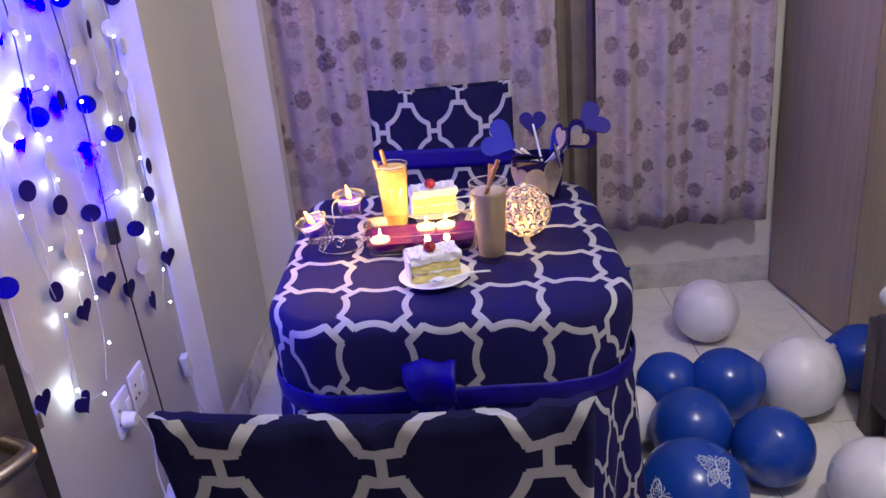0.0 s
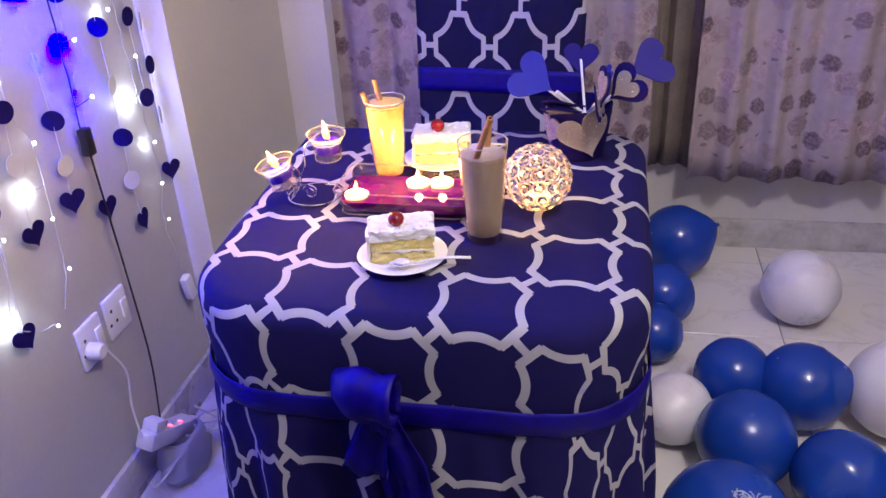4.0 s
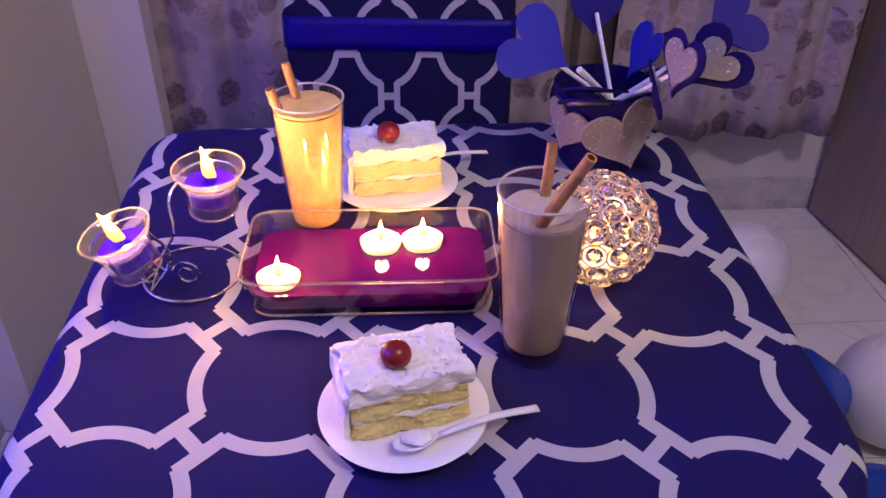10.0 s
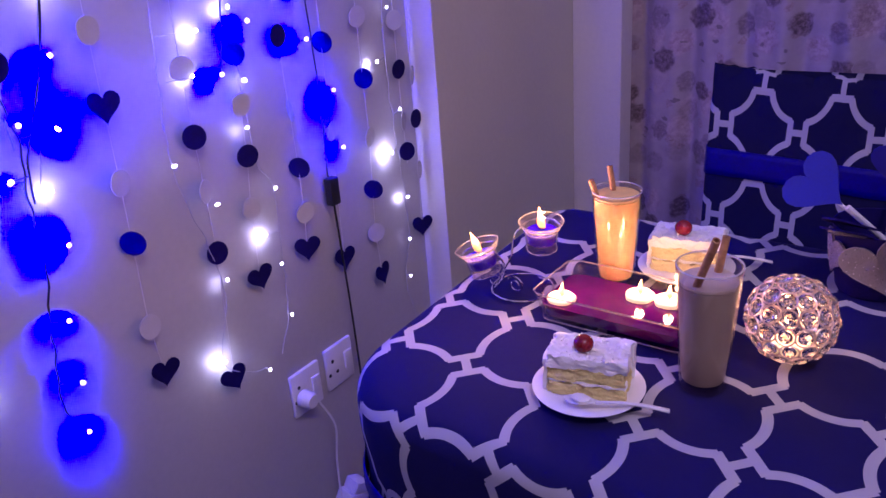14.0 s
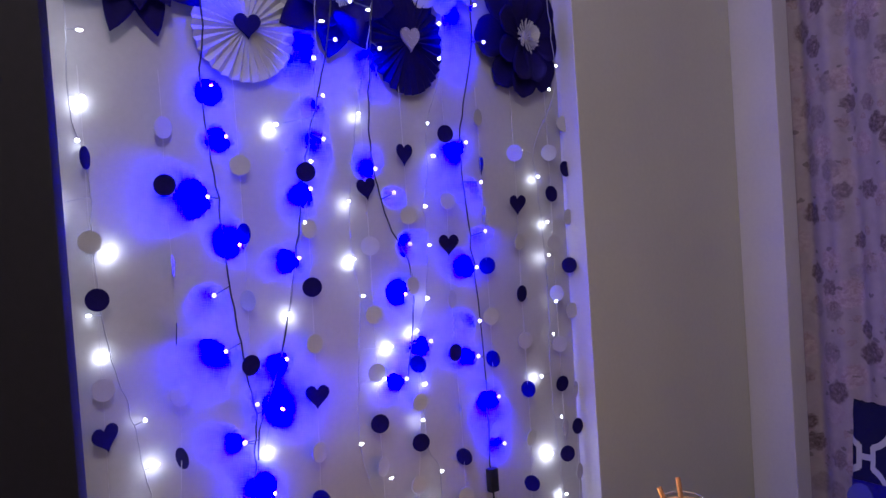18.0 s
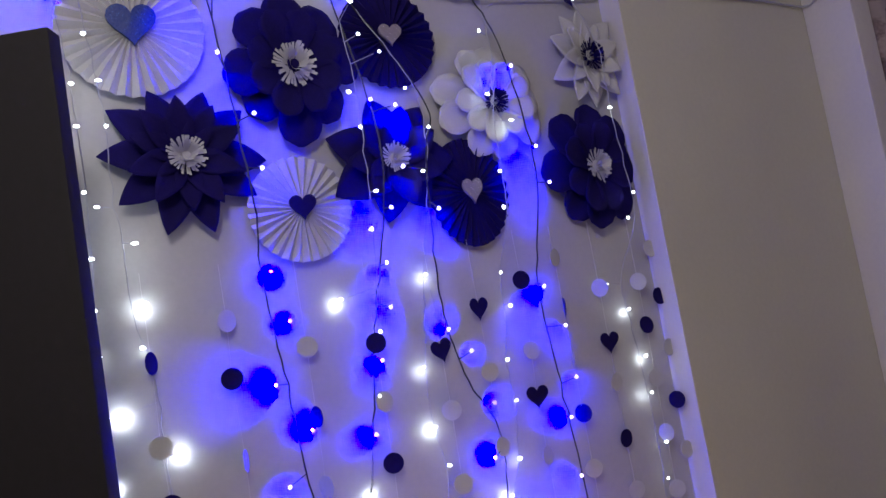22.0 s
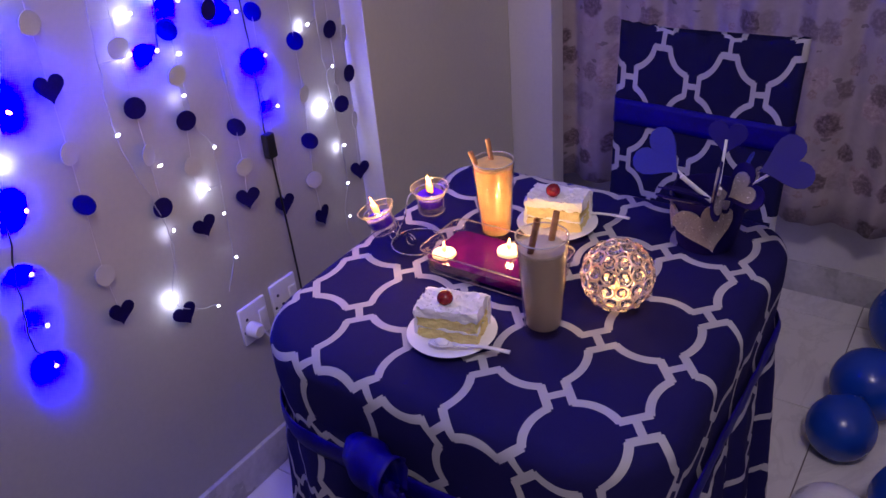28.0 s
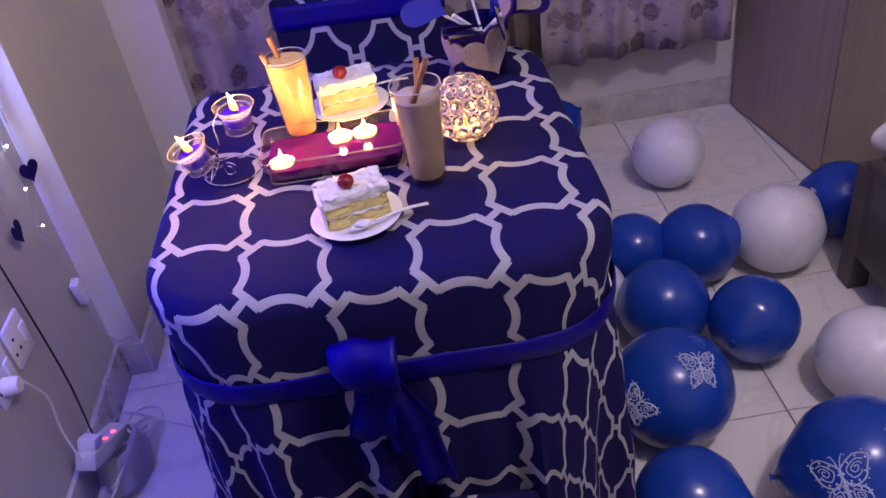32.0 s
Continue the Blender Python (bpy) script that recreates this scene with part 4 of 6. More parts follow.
    for i in range(9):
        t = i / 8
        wd = 0.0095 * math.sin(math.pi * min(0.08 + 0.92 * t, 0.97)) ** 0.6
        bowl.append([a - e * 0.034 * (1 - t) + s * wd * u + Vector((0, 0, -0.004 * (1 - u * u) * math.sin(math.pi * t) + 0.001)) for u in (-1, -0.6, -0.2, 0.2, 0.6, 1)])
    part("spoon_bowl", grid(bowl), PLASTIC_WHITE, sp).modifiers.new("body", "SOLIDIFY").thickness = 0.0012
    if with_spoon_bowl:
        dab = ball(a - e * 0.016 + Vector((0, 0, 0.003)), 0.009, u=16, v=10, stretch=(1.2, 0.9, 0.45))
        for v in dab.verts:
            v.co += 0.0015 * Vector((noise.noise(v.co * 200), noise.noise(v.co * 210), noise.noise(v.co * 190)))
        part("cream_dab", dab, CREAM, sp)


cake_plate(pose(-0.062, 1.292, table_z(1.292)) @ Matrix.Scale(0.95, 4), 13.0, "layered sponge slice with white cream and a red cherry", (0.024, -0.034, 0.0155), (0.1, -0.01, 0.0145), True)
cake_plate(pose(-0.064, 1.606, table_z(1.606)), 8.0, "layered sponge slice lit yellow by the candles, cherry on top", (0.02, 0.03, 0.0155), (0.1, 0.055, 0.012), False)


def candle_light(at, power, size=0.006):
    lamp("candle_flame_light", "POINT", at, power, (0.939, 0.640, 0.050), size)


def flame(parent, at, h=0.02):
    """A flickering flame: one tall tongue and a low one beside the wick."""
    bm = bmesh.new()
    for dx, lean, k in ((0, 0.16, 1.0), (0.12 * h, 0.5, 0.5)):
        n0 = len(bm.verts)
        outline = [(0.19 * h * k * math.sin(math.pi * t ** 0.62) ** 0.9 * (1.12 - 0.5 * t), h * k * t) for t in [j / 14 for j in range(15)]]
        lathe([(0, 0)] + outline[1:-1] + [(0, h * k)], 14, bm)
        bm.verts.ensure_lookup_table()
        for v in bm.verts[n0:]:
            v.co.x += dx + lean * v.co.z * (v.co.z / h) * math.cos(90 * at[2])
            v.co.y += 0.1 * v.co.z * (v.co.z / h)
    part("flame", bm, FLAME, parent, "bright yellow candle flame", at=Matrix.Translation(at))


def rounded(w, d, r, n=5):
    out = []
    for sx, sy, a0 in ((1, -1, -90), (1, 1, 0), (-1, 1, 90), (-1, -1, 180)):
        for k in range(n + 1):
            a = radians(a0 + 90 * k / n)
            out.append((sx * (w / 2 - r) + r * math.cos(a), sy * (d / 2 - r) + r * math.sin(a)))
    return out


tray = thing("glass_dish", "oblong clear glass dish of magenta water with floating candles", "dish", pose(-0.086, 1.453, table_z(1.453) + 0.001, 0, 0, -1) @ Matrix.Diagonal((0.93, 0.74, 1, 1)))
rings = [(0.0, 0.0, 0.205, 0.13), (0.0, 0.0, 0.208, 0.133), (0.004, 0.0, 0.212, 0.137), (0.03, 0, 0.222, 0.146), (0.036, 0, 0.228, 0.152), (0.039, 0, 0.228, 0.152), (0.039, 0, 0.22, 0.144), (0.03, 0, 0.216, 0.14), (0.007, 0, 0.205, 0.13)]
bm = grid([[(x, y, z) for x, y in rounded(w, d, 0.02)] for z, _, w, d in rings], True)
bm.verts.ensure_lookup_table()
k = len(rounded(1, 1, 0.02))
bm.faces.new(bm.verts[-k:]), bm.faces.new(bm.verts[:k][::-1])
part("dish_body", bm, CUP_GLASS, tray, "clear moulded glass")
for w, d, z, thick in ((0.2275, 0.1515, 0.0385, 0.0013), (0.2095, 0.1345, 0.0022, 0.0013)):
    part("moulded_edge", tube([(x, y, z) for x, y in rounded(w, d, 0.02)], thick, 6, closed=True), EDGE_GLASS, tray, "rounded clear glass edge")
bm = grid([[(x, y, z) for x, y in rounded(w, d, 0.019)] for z, w, d in ((0.0075, 0.2035, 0.1285), (0.022, 0.211, 0.1355))], True)
bm.verts.ensure_lookup_table()
bm.faces.new(bm.verts[-k:]), bm.faces.new(bm.verts[:k][::-1])
part("coloured_water", bm, PURPLE_WATER, tray, "magenta water")
for cx, cy in ((-0.163, 1.428), (-0.078, 1.476), (-0.041, 1.478)):
    c = thing("floating_candle", "small round white candle burning on the magenta water", "candle", pose(cx, cy, table_z(cy) + 0.016), "floating candles")
    bm = lathe([(0, 0), (0.012, 0.0005), (0.0175, 0.006), (0.0182, 0.011), (0.0165, 0.0125), (0.011, 0.0115), (0, 0.011)], 28)
    for v in bm.verts:
        v.co.xy *= 1 + 0.03 * math.sin(5 * math.atan2(v.co.y, v.co.x))
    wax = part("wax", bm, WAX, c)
    part("wick", tube([(0, 0, 0.0105), (0.0005, 0, 0.016)], 0.0007, 5), PLASTIC_BLACK, wax, "short black wick")
    flame(c, (0, 0, 0.0135), 0.018)
    candle_light((cx, cy, table_z(cy) + 0.045), 0.62)


def oil_cup(m):
    c = thing("candle_cup", "small glass cup of blue oil with a lit flame", "candle cup", m, "candle cups on the wire stand")
    part("cup", lathe([(0, 0), (0.0185, 0), (0.0205, 0.003), (0.0225, 0.03), (0.029, 0.04), (0.0305, 0.0425), (0.029, 0.0425), (0.0275, 0.0405), (0.021, 0.03), (0.0195, 0.012), (0.017, 0.0105), (0, 0.01)], 36), OIL_GLASS, c, "clear glass cup with flared rim")
    part("blue_oil", lathe([(0, 0.0125), (0.0185, 0.0128), (0.0198, 0.0165), (0.021, 0.029), (0.0, 0.0292)], 32), BLUE_WAX, c, "translucent blue oil")
    for rr, zz, thick in ((0.0297, 0.0425, 0.0008), (0.0202, 0.0025, 0.0009)):
        part("moulded_edge", tube([(rr * math.cos(2 * math.pi * k / 36), rr * math.sin(2 * math.pi * k / 36), zz) for k in range(36)], thick, 6, closed=True), EDGE_GLASS, c, "rounded clear glass edge")
    part("wick", tube([(0, 0, 0.029), (0, 0, 0.036)], 0.0007, 5), PLASTIC_BLACK, c)
    flame(c, (0, 0, 0.033), 0.029)
    q = m @ Vector((0, 0, 0.066))
    candle_light(q, 1.5)


oil_cup(pose(-0.22, 1.484, TOP + 0.06, 4, 2, 0))
oil_cup(pose(-0.275, 1.431, TOP + 0.036, 6, -16, 0))
stand = thing("candle_stand", "chrome wire stand holding two candle cups", "candle stand", pose(-0.244, 1.47, table_z(1.47) + 0.0022))
part("base_ring", tube([(0.042 * math.cos(a), 0.042 * math.sin(a), 0) for a in [2 * math.pi * k / 40 for k in range(40)]], 0.0014, 7, closed=True), CHROME, stand)
for cx, cy, cz, tip in ((0.025, 0.012, 0.09, 2), (-0.04, -0.041, 0.066, -16)):
    ring = [pose(cx, cy, cz, 4, tip, 0) @ Vector((0.0245 * math.cos(a), 0.0245 * math.sin(a), 0)) for a in [2 * math.pi * k / 32 for k in range(32)]]
    part("cup_ring", tube(ring, 0.0013, 6, closed=True), CHROME, stand)
part("upright", tube(smooth_line([(-0.03, -0.029, 0), (-0.018, -0.018, 0.03), (-0.004, -0.02, 0.055), (-0.006, -0.006, 0.08), (0.0015, 0.008, 0.09)]), 0.0014, 7), CHROME, stand)
part("upright", tube(smooth_line([(-0.03, -0.029, 0), (-0.01, -0.03, 0.03), (-0.008, -0.034, 0.05), (-0.014, -0.038, 0.062), (-0.018, -0.04, 0.07)]), 0.0014, 7), CHROME, stand)
for s, q in ((1, (0.0, -0.02, 0.012)), (-1, (-0.03, -0.022, 0.014))):
    part("scroll", tube([(q[0] + s * (0.004 + 0.0085 * t / 9) * math.cos(t), q[1] + 0.002, q[2] + (0.004 + 0.0085 * t / 9) * math.sin(t)) for t in [k * 0.35 for k in range(27)]], 0.0012, 6), CHROME, stand)

# crystal ball lantern
ORB = Vector((0.108, 1.444, table_z(1.444) + 0.0555))
orb = thing("crystal_lantern", "round lantern of wire rings and crystal beads with a candle inside", "lantern", Matrix.Translation(ORB))
bead = bmesh.new()
bmesh.ops.create_icosphere(bead, subdivisions=2, radius=0.0077)
bead_mesh, ring_mesh = bpy.data.meshes.new("crystal_bead"), bpy.data.meshes.new("wire_ring")
bead.to_mesh(bead_mesh), bead.free()
bead_mesh.materials.append(CRYSTAL)
bm = tube([(0.0101 * math.cos(a), 0.0101 * math.sin(a), 0) for a in [2 * math.pi * k / 18 for k in range(18)]], 0.00095, 5, closed=True)
bm.to_mesh(ring_mesh), bm.free()
ring_mesh.materials.append(SILVER_WIRE)
R, count = 0.0465, 0
for row, n in ((-68, 6), (-45, 10), (-22, 14), (2, 15), (26, 13), (50, 10), (74, 4)):
    for k in range(n):
        lat, lon = radians(row), 2 * math.pi * (k + 0.5 * (count % 2)) / n
        d = Vector((math.cos(lat) * math.cos(lon), math.cos(lat) * math.sin(lon), math.sin(lat)))
        turn = Matrix.Translation(d * R) @ d.to_track_quat("Z", "Y").to_matrix().to_4x4()
        shared("wire_ring", ring_mesh, orb, turn)
        shared("crystal_bead", bead_mesh, orb, turn @ Matrix.Diagonal((1, 1, 0.55, 1)))
    count += 1
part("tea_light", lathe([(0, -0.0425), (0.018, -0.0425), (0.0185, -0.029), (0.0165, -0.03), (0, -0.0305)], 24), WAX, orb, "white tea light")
flame(orb, (0, 0, -0.029), 0.02)
candle_light(ORB, 0.34)

# pot of paper hearts
POT = Vector((0.158, 1.66, table_z(1.66)))
pot = thing("heart_pot", "navy paper-covered pot with silver glitter hearts", "pot", Matrix.Translation(POT))
part("pot_body", lathe([(0, 0), (0.04, 0), (0.043, 0.004), (0.05, 0.05), (0.054, 0.088), (0.052, 0.088), (0.047, 0.06), (0, 0.058)], 36), NAVY_PAPER, pot)
for yaw, roll, size, lift in ((-76, 20, 0.086, 0.047), (-150, -12, 0.062, 0.05), (60, 5, 0.066, 0.05), (130, 5, 0.066, 0.05)):
    m = pose(0, 0, lift, 0, 0, yaw) @ pose(0.0525, 0, 0, 0, 6, 0) @ Matrix(((0, 0, 1, 0), (1, 0, 0, 0), (0, 1, 0, 0), (0, 0, 0, 1))) @ pose(0, 0, 0, 0, 0, roll)
    part("pot_heart", slab(heart(size), 0.003, m=m, bend=-5.0), SILVER_GLITTER, pot, "silver glitter foam heart", smooth=False)


def heart_stick(at, up, aim, size, mat, label, overlay=0.0, root=(0.168, 1.66, 0.858), behind=True, stick=True):
    """A foam heart on a paper stick in the pot: its middle, the way its notch points, the way its face looks."""
    h = thing("heart_stick", label, "paper heart", pose(*root), "paper hearts in the pot")
    d = Vector(at) - Vector(root)
    z = Vector(aim).normalized()
    y = (Vector(up) - z * Vector(up).dot(z)).normalized()
    x = y.cross(z)
    m = Matrix(((x.x, y.x, z.x, d.x), (x.y, y.y, z.y, d.y), (x.z, y.z, z.z, d.z), (0, 0, 0, 1)))
    off = z * (-0.0042 if behind else 0.0042)
    if stick:
        part("stick", tube([(0, 0, 0), d + off], 0.0023, 8), STICK_WHITE, h)
    part("foam_heart", slab(heart(size), 0.0025, m=m, bend=1.5), mat, h, smooth=False)
    if overlay:
        part("glitter_heart", slab(heart(overlay), 0.002, m=m @ pose(0, 0, 0.0026), bend=1.5), SILVER_GLITTER, h, "silver glitter heart", smooth=False)


plain, sparkling = "plain blue foam heart on a white paper stick", "navy paper heart with a silver glitter heart on it"
heart_stick((0.084, 1.655, 0.922), (-0.8, 0, 0.5), (-0.1, -1, 0.35), 0.08, BLUE_PAPER, plain)
heart_stick((0.156, 1.73, 0.934), (0.03, 0, 1), (0.05, -1, 0.1), 0.058, DEEP_PAPER, "deep blue foam heart standing upright behind its white stick", behind=False)
heart_stick((0.196, 1.557, 0.94), (0.12, 0, 1), (-1.0, -0.25, 0.12), 0.066, NAVY_PAPER, sparkling, 0.05)
heart_stick((0.226, 1.562, 0.94), (0.65, 0, 0.55), (-0.45, -1, 0.35), 0.066, NAVY_PAPER, sparkling, 0.044)
heart_stick((0.262, 1.622, 0.958), (0.85, 0.15, 0.45), (0.3, -0.75, 0.65), 0.076, DEEP_PAPER, "large deep blue foam heart leaning out over the pot")
heart_stick((0.196, 1.675, 0.908), (0.4, 0, 0.92), (-0.92, -0.1, 0.4), 0.066, BLUE_PAPER, "blue foam heart seen on edge among the sticks", stick=False)
heart_stick((0.213, 1.665, 0.905), (0.62, 0, 0.78), (-0.72, -0.14, 0.62), 0.06, NAVY_PAPER, sparkling, 0.044, stick=False)
heart_stick((0.135, 1.618, 0.892), (-1, 0, 0.06), (0.04, 0.4, 0.9), 0.078, NAVY_PAPER, "navy paper heart lying over the rim of the pot", stick=False)
heart_stick((0.132, 1.612, 0.884), (-1, 0.1, 0.0), (-0.04, -0.45, -0.88), 0.07, NAVY_PAPER, sparkling, 0.05, stick=False)
heart_stick((0.188, 1.6, 0.903), (0.3, -0.1, -0.95), (0.95, -0.12, 0.25), 0.062, NAVY_PAPER, sparkling, 0.046, stick=False)
for tip in ((0.122, 1.635, 0.908), (0.196, 1.632, 0.897)):
    s = thing("paper_stick", "loose white paper stick in the pot", "paper stick", pose(0.168, 1.66, 0.86), "loose sticks in the pot")
    part("stick", tube([(0, 0, 0), Vector(tip) - Vector((0.168, 1.66, 0.86))], 0.0036, 8), STICK_WHITE, s)


# ---- balloons ----
def balloon(x, y, r, white, printed=False, z=0.0, seed=0):
    rnd = random.Random(seed)
    colour = "white" if white else "blue"
    where = "on the bed" if z else "on the tiled floor"
    b = thing("balloon", f"{'butterfly-printed ' if printed else 'plain '}{colour} rubber balloon lying {where}", "balloon", pose(x, y, z + r, 100 + rnd.uniform(-25, 25), 0, rnd.uniform(0, 360)), "balloons")
    prof = [(0, r)] + [(r * math.sin(radians(a)), r * math.cos(radians(a))) for a in range(9, 120, 9)]
    prof += [(r * 0.8 * (1 - t) ** 0.8 + 0.008, r * (-0.53 - 0.62 * t)) for t in (0.08, 0.22, 0.4, 0.6, 0.8)] + [(0.006, -r * 1.14), (0, -r * 1.14)]
    part("skin", lathe(prof, 36), BALLOON_WHITE if white else BALLOON_BLUE, b)
    part("knot", lathe([(0, -r * 1.13), (0.006, -r * 1.14), (0.004, -r * 1.17), (0.009, -r * 1.2), (0.006, -r * 1.2), (0, -r * 1.18)], 12), BALLOON_WHITE if white else BALLOON_BLUE, b)
    return b


def butterfly(b, r, toward, spin, size):
    """A printed butterfly: lines drawn close on the skin of a balloon."""
    inv = b.matrix_basis.to_3x3().inverted()
    d = (inv @ Vector(toward)).normalized()
    u = (inv @ Vector((0, 0, 1))).cross(d).normalized()
    v = d.cross(u)
    c, s = math.cos(spin), math.sin(spin)
    u, v = c * u + s * v, c * v - s * u
    on = lambda x, y: (d + u * x + v * y).normalized() * (r * 1.003)
    upper = lambda t: (0.5 + 0.5 * math.cos(t) * (1 + 0.16 * math.sin(3 * t)), 0.42 + 0.46 * math.sin(t) + 0.22 * math.cos(t))
    lower = lambda t: (0.36 + 0.33 * math.cos(t), -0.45 + 0.42 * math.sin(t) - 0.16 * math.cos(t) + 0.07 * math.sin(3 * t))
    for side in (-1, 1):
        for name, shape, mid in (("upper_wing", upper, (0.52, 0.45)), ("lower_wing", lower, (0.36, -0.46))):
            turn = [2 * math.pi * k / 36 for k in range(36)]
            place = lambda t, f: on(side * size * (mid[0] + (shape(t)[0] - mid[0]) * f), size * (mid[1] + (shape(t)[1] - mid[1]) * f))
            wing = tube([place(t, 1.0) for t in turn], 0.0016, 4, closed=True)
            tube([place(t, 0.62 - 0.1 * t / 6.28) for t in turn[3:33]], 0.0012, 4, wing)
            tube([place(t * 1.4, 0.4 - 0.3 * t / 6.28) for t in turn], 0.0011, 4, wing)
            for k in range(7):
                ball(place(0.4 + 0.85 * k, 0.8), 0.0021, wing, 6, 4)
            for k in range(5):
                ball(place(-1.1 + 0.5 * k, 1.22), 0.0016, wing, 6, 4)
            part(name, wing, PRINT_WHITE, b, "white printed filigree wing")
        part("feeler", tube([on(side * size * x, size * y) for x, y in ((0.02, 0.4), (0.08, 0.75), (0.2, 0.98), (0.3, 0.95))], 0.0011, 4), PRINT_WHITE, b)
    part("printed_body", tube([on(0, size * k) for k in (0.45, 0.25, 0, -0.25, -0.5)], 0.0024, 5), PRINT_WHITE, b, "white printed butterfly body")


BALLOONS = ((0.438, 2.638, 0.11, 0), (0.382, 2.355, 0.089, 0), (0.354, 2.185, 0.076, 0), (0.752, 2.41, 0.103, 1), (0.53, 2.01, 0.09, 0), (0.678, 1.972, 0.101, 0), (0.879, 1.967, 0.112, 1), (1.09, 2.06, 0.098, 0),
            (0.527, 1.771, 0.104, 0), (0.701, 1.682, 0.098, 0), (0.39, 1.88, 0.083, 1), (0.87, 1.51, 0.105, 1), (0.406, 1.252, 0.1, 0), (-0.655, 1.141, 0.111, 0), (0.572, 1.075, 0.105, 1))
for i, (x, y, r, w) in enumerate(BALLOONS):
    balloon(x, y, r, w, seed=i)
big = balloon(0.454, 1.502, 0.123, 0, True, seed=31)
butterfly(big, 0.123, (0.28, -0.47, 0.84), -0.5, 0.3)
butterfly(big, 0.123, (-0.77, -0.55, 0.33), -0.4, 0.3)
big = balloon(0.707, 1.242, 0.128, 0, True, seed=32)
butterfly(big, 0.128, (-0.62, -0.57, 0.54), 0.7, 0.4)
butterfly(big, 0.128, (0.41, -0.28, 0.87), -0.6, 0.3)


# ---- the decorated wall ----
WX = -0.768  # where the garlands hang, just off the wall
disc_mesh, heart_mesh = {}, {}
for key, mat in (("navy", NAVY_PAPER), ("white", DISC_PAPER), ("grey", GREY_PAPER)):
    for store, bm in ((disc_mesh, slab([(0.0195 * math.cos(2 * math.pi * k / 24), 0.0195 * math.sin(2 * math.pi * k / 24)) for k in range(24)], 0.0012)), (heart_mesh, slab(heart(0.052), 0.0012, bend=1.5))):
        me = bpy.data.meshes.new("paper_piece")
        bm.to_mesh(me), bm.free()
        me.materials.append(mat)
        store[key] = me


def paper_garland(y, items, top=1.68, seed=0):
    """A thread of paper discs (d navy, w white) and hearts (H navy) hanging down the wall."""
    rnd = random.Random(seed)
    low = min(z for _, z, _ in items)
    g = thing("paper_garland", "hanging thread of navy and white paper discs and hearts", "garland", pose(WX, y, top), "paper garlands on the wall")
    path = [(0, items[0][0] - y, 0)] + [(0.002, yy - y, z - top) for yy, z, _ in items] + [(0.002, items[-1][0] - y, low - top - 0.025)]
    part("thread", tube(path, 0.0006, 4), THREAD, g)
    for yy, z, k in items:
        turn = rnd.choice((rnd.uniform(-25, 25), rnd.uniform(-25, 25), rnd.uniform(-25, 25), rnd.choice((-1, 1)) * rnd.uniform(50, 75)))
        m = facing(yy - y, z - top, 0.004, turn, rnd.uniform(-6, 6))
        if k == "H":
            shared("paper_heart", heart_mesh["navy"], g, m @ pose(0, 0, 0, 0, 0, rnd.uniform(-12, 12)))
        else:
            shared("paper_disc", disc_mesh["navy" if k == "d" else "white"], g, m)


paper_garland(0.848, [(0.849, 1.527, "d"), (0.846, 1.387, "w"), (0.85, 1.29, "d"), (0.848, 1.139, "w"), (0.846, 1.056, "H"), (0.844, 0.931, "d"), (0.839, 0.828, "d"), (0.84, 0.727, "w")], seed=1)
paper_garland(0.978, [(0.982, 1.579, "w"), (0.977, 1.478, "d"), (0.98, 1.336, "w"), (0.977, 1.216, "d"), (0.976, 1.107, "w"), (0.97, 0.996, "d"), (0.955, 0.844, "w"), (0.966, 0.756, "d")], seed=2)
paper_garland(1.115, [(1.118, 1.511, "w"), (1.116, 1.384, "d"), (1.114, 1.26, "w"), (1.111, 1.139, "d"), (1.104, 1.055, "w")], seed=3)
paper_garland(1.245, [(1.252, 1.496, "d"), (1.25, 1.385, "w"), (1.248, 1.271, "d"), (1.245, 1.16, "w"), (1.242, 1.055, "H"), (1.239, 0.947, "w"), (1.235, 0.854, "d"), (1.23, 0.716, "w"), (1.237, 0.628, "H")], seed=4)
paper_garland(1.385, [(1.386, 1.458, "H"), (1.386, 1.342, "w"), (1.384, 1.2, "w"), (1.382, 1.08, "w"), (1.38, 0.975, "d"), (1.381, 0.885, "w"), (1.38, 0.779, "d"), (1.364, 0.545, "H")], seed=5)
paper_garland(1.48, [(1.485, 1.527, "H"), (1.485, 1.4, "w"), (1.484, 1.25, "w"), (1.484, 1.083, "d"), (1.483, 1.001, "w"), (1.478, 0.915, "d"), (1.467, 0.826, "w"), (1.46, 0.697, "H")], seed=6)
paper_garland(1.59, [(1.597, 1.573, "d"), (1.591, 1.426, "w"), (1.586, 1.329, "H"), (1.586, 1.21, "w"), (1.586, 1.092, "d"), (1.589, 0.964, "w"), (1.59, 0.859, "d"), (1.589, 0.773, "w"), (1.581, 0.703, "H")], seed=7)
paper_garland(1.69, [(1.691, 1.61, "w"), (1.691, 1.499, "H"), (1.691, 1.39, "w"), (1.691, 1.275, "d"), (1.692, 1.159, "w"), (1.69, 1.062, "d"), (1.685, 0.9, "w"), (1.677, 0.643, "H")], seed=8)
paper_garland(1.79, [(1.795, 1.53, "w"), (1.794, 1.408, "H"), (1.792, 1.322, "w"), (1.79, 1.201, "d"), (1.792, 1.09, "w"), (1.791, 0.975, "d"), (1.792, 0.859, "w"), (1.784, 0.752, "d"), (1.778, 0.66, "w"), (1.785, 0.562, "H")], seed=9)
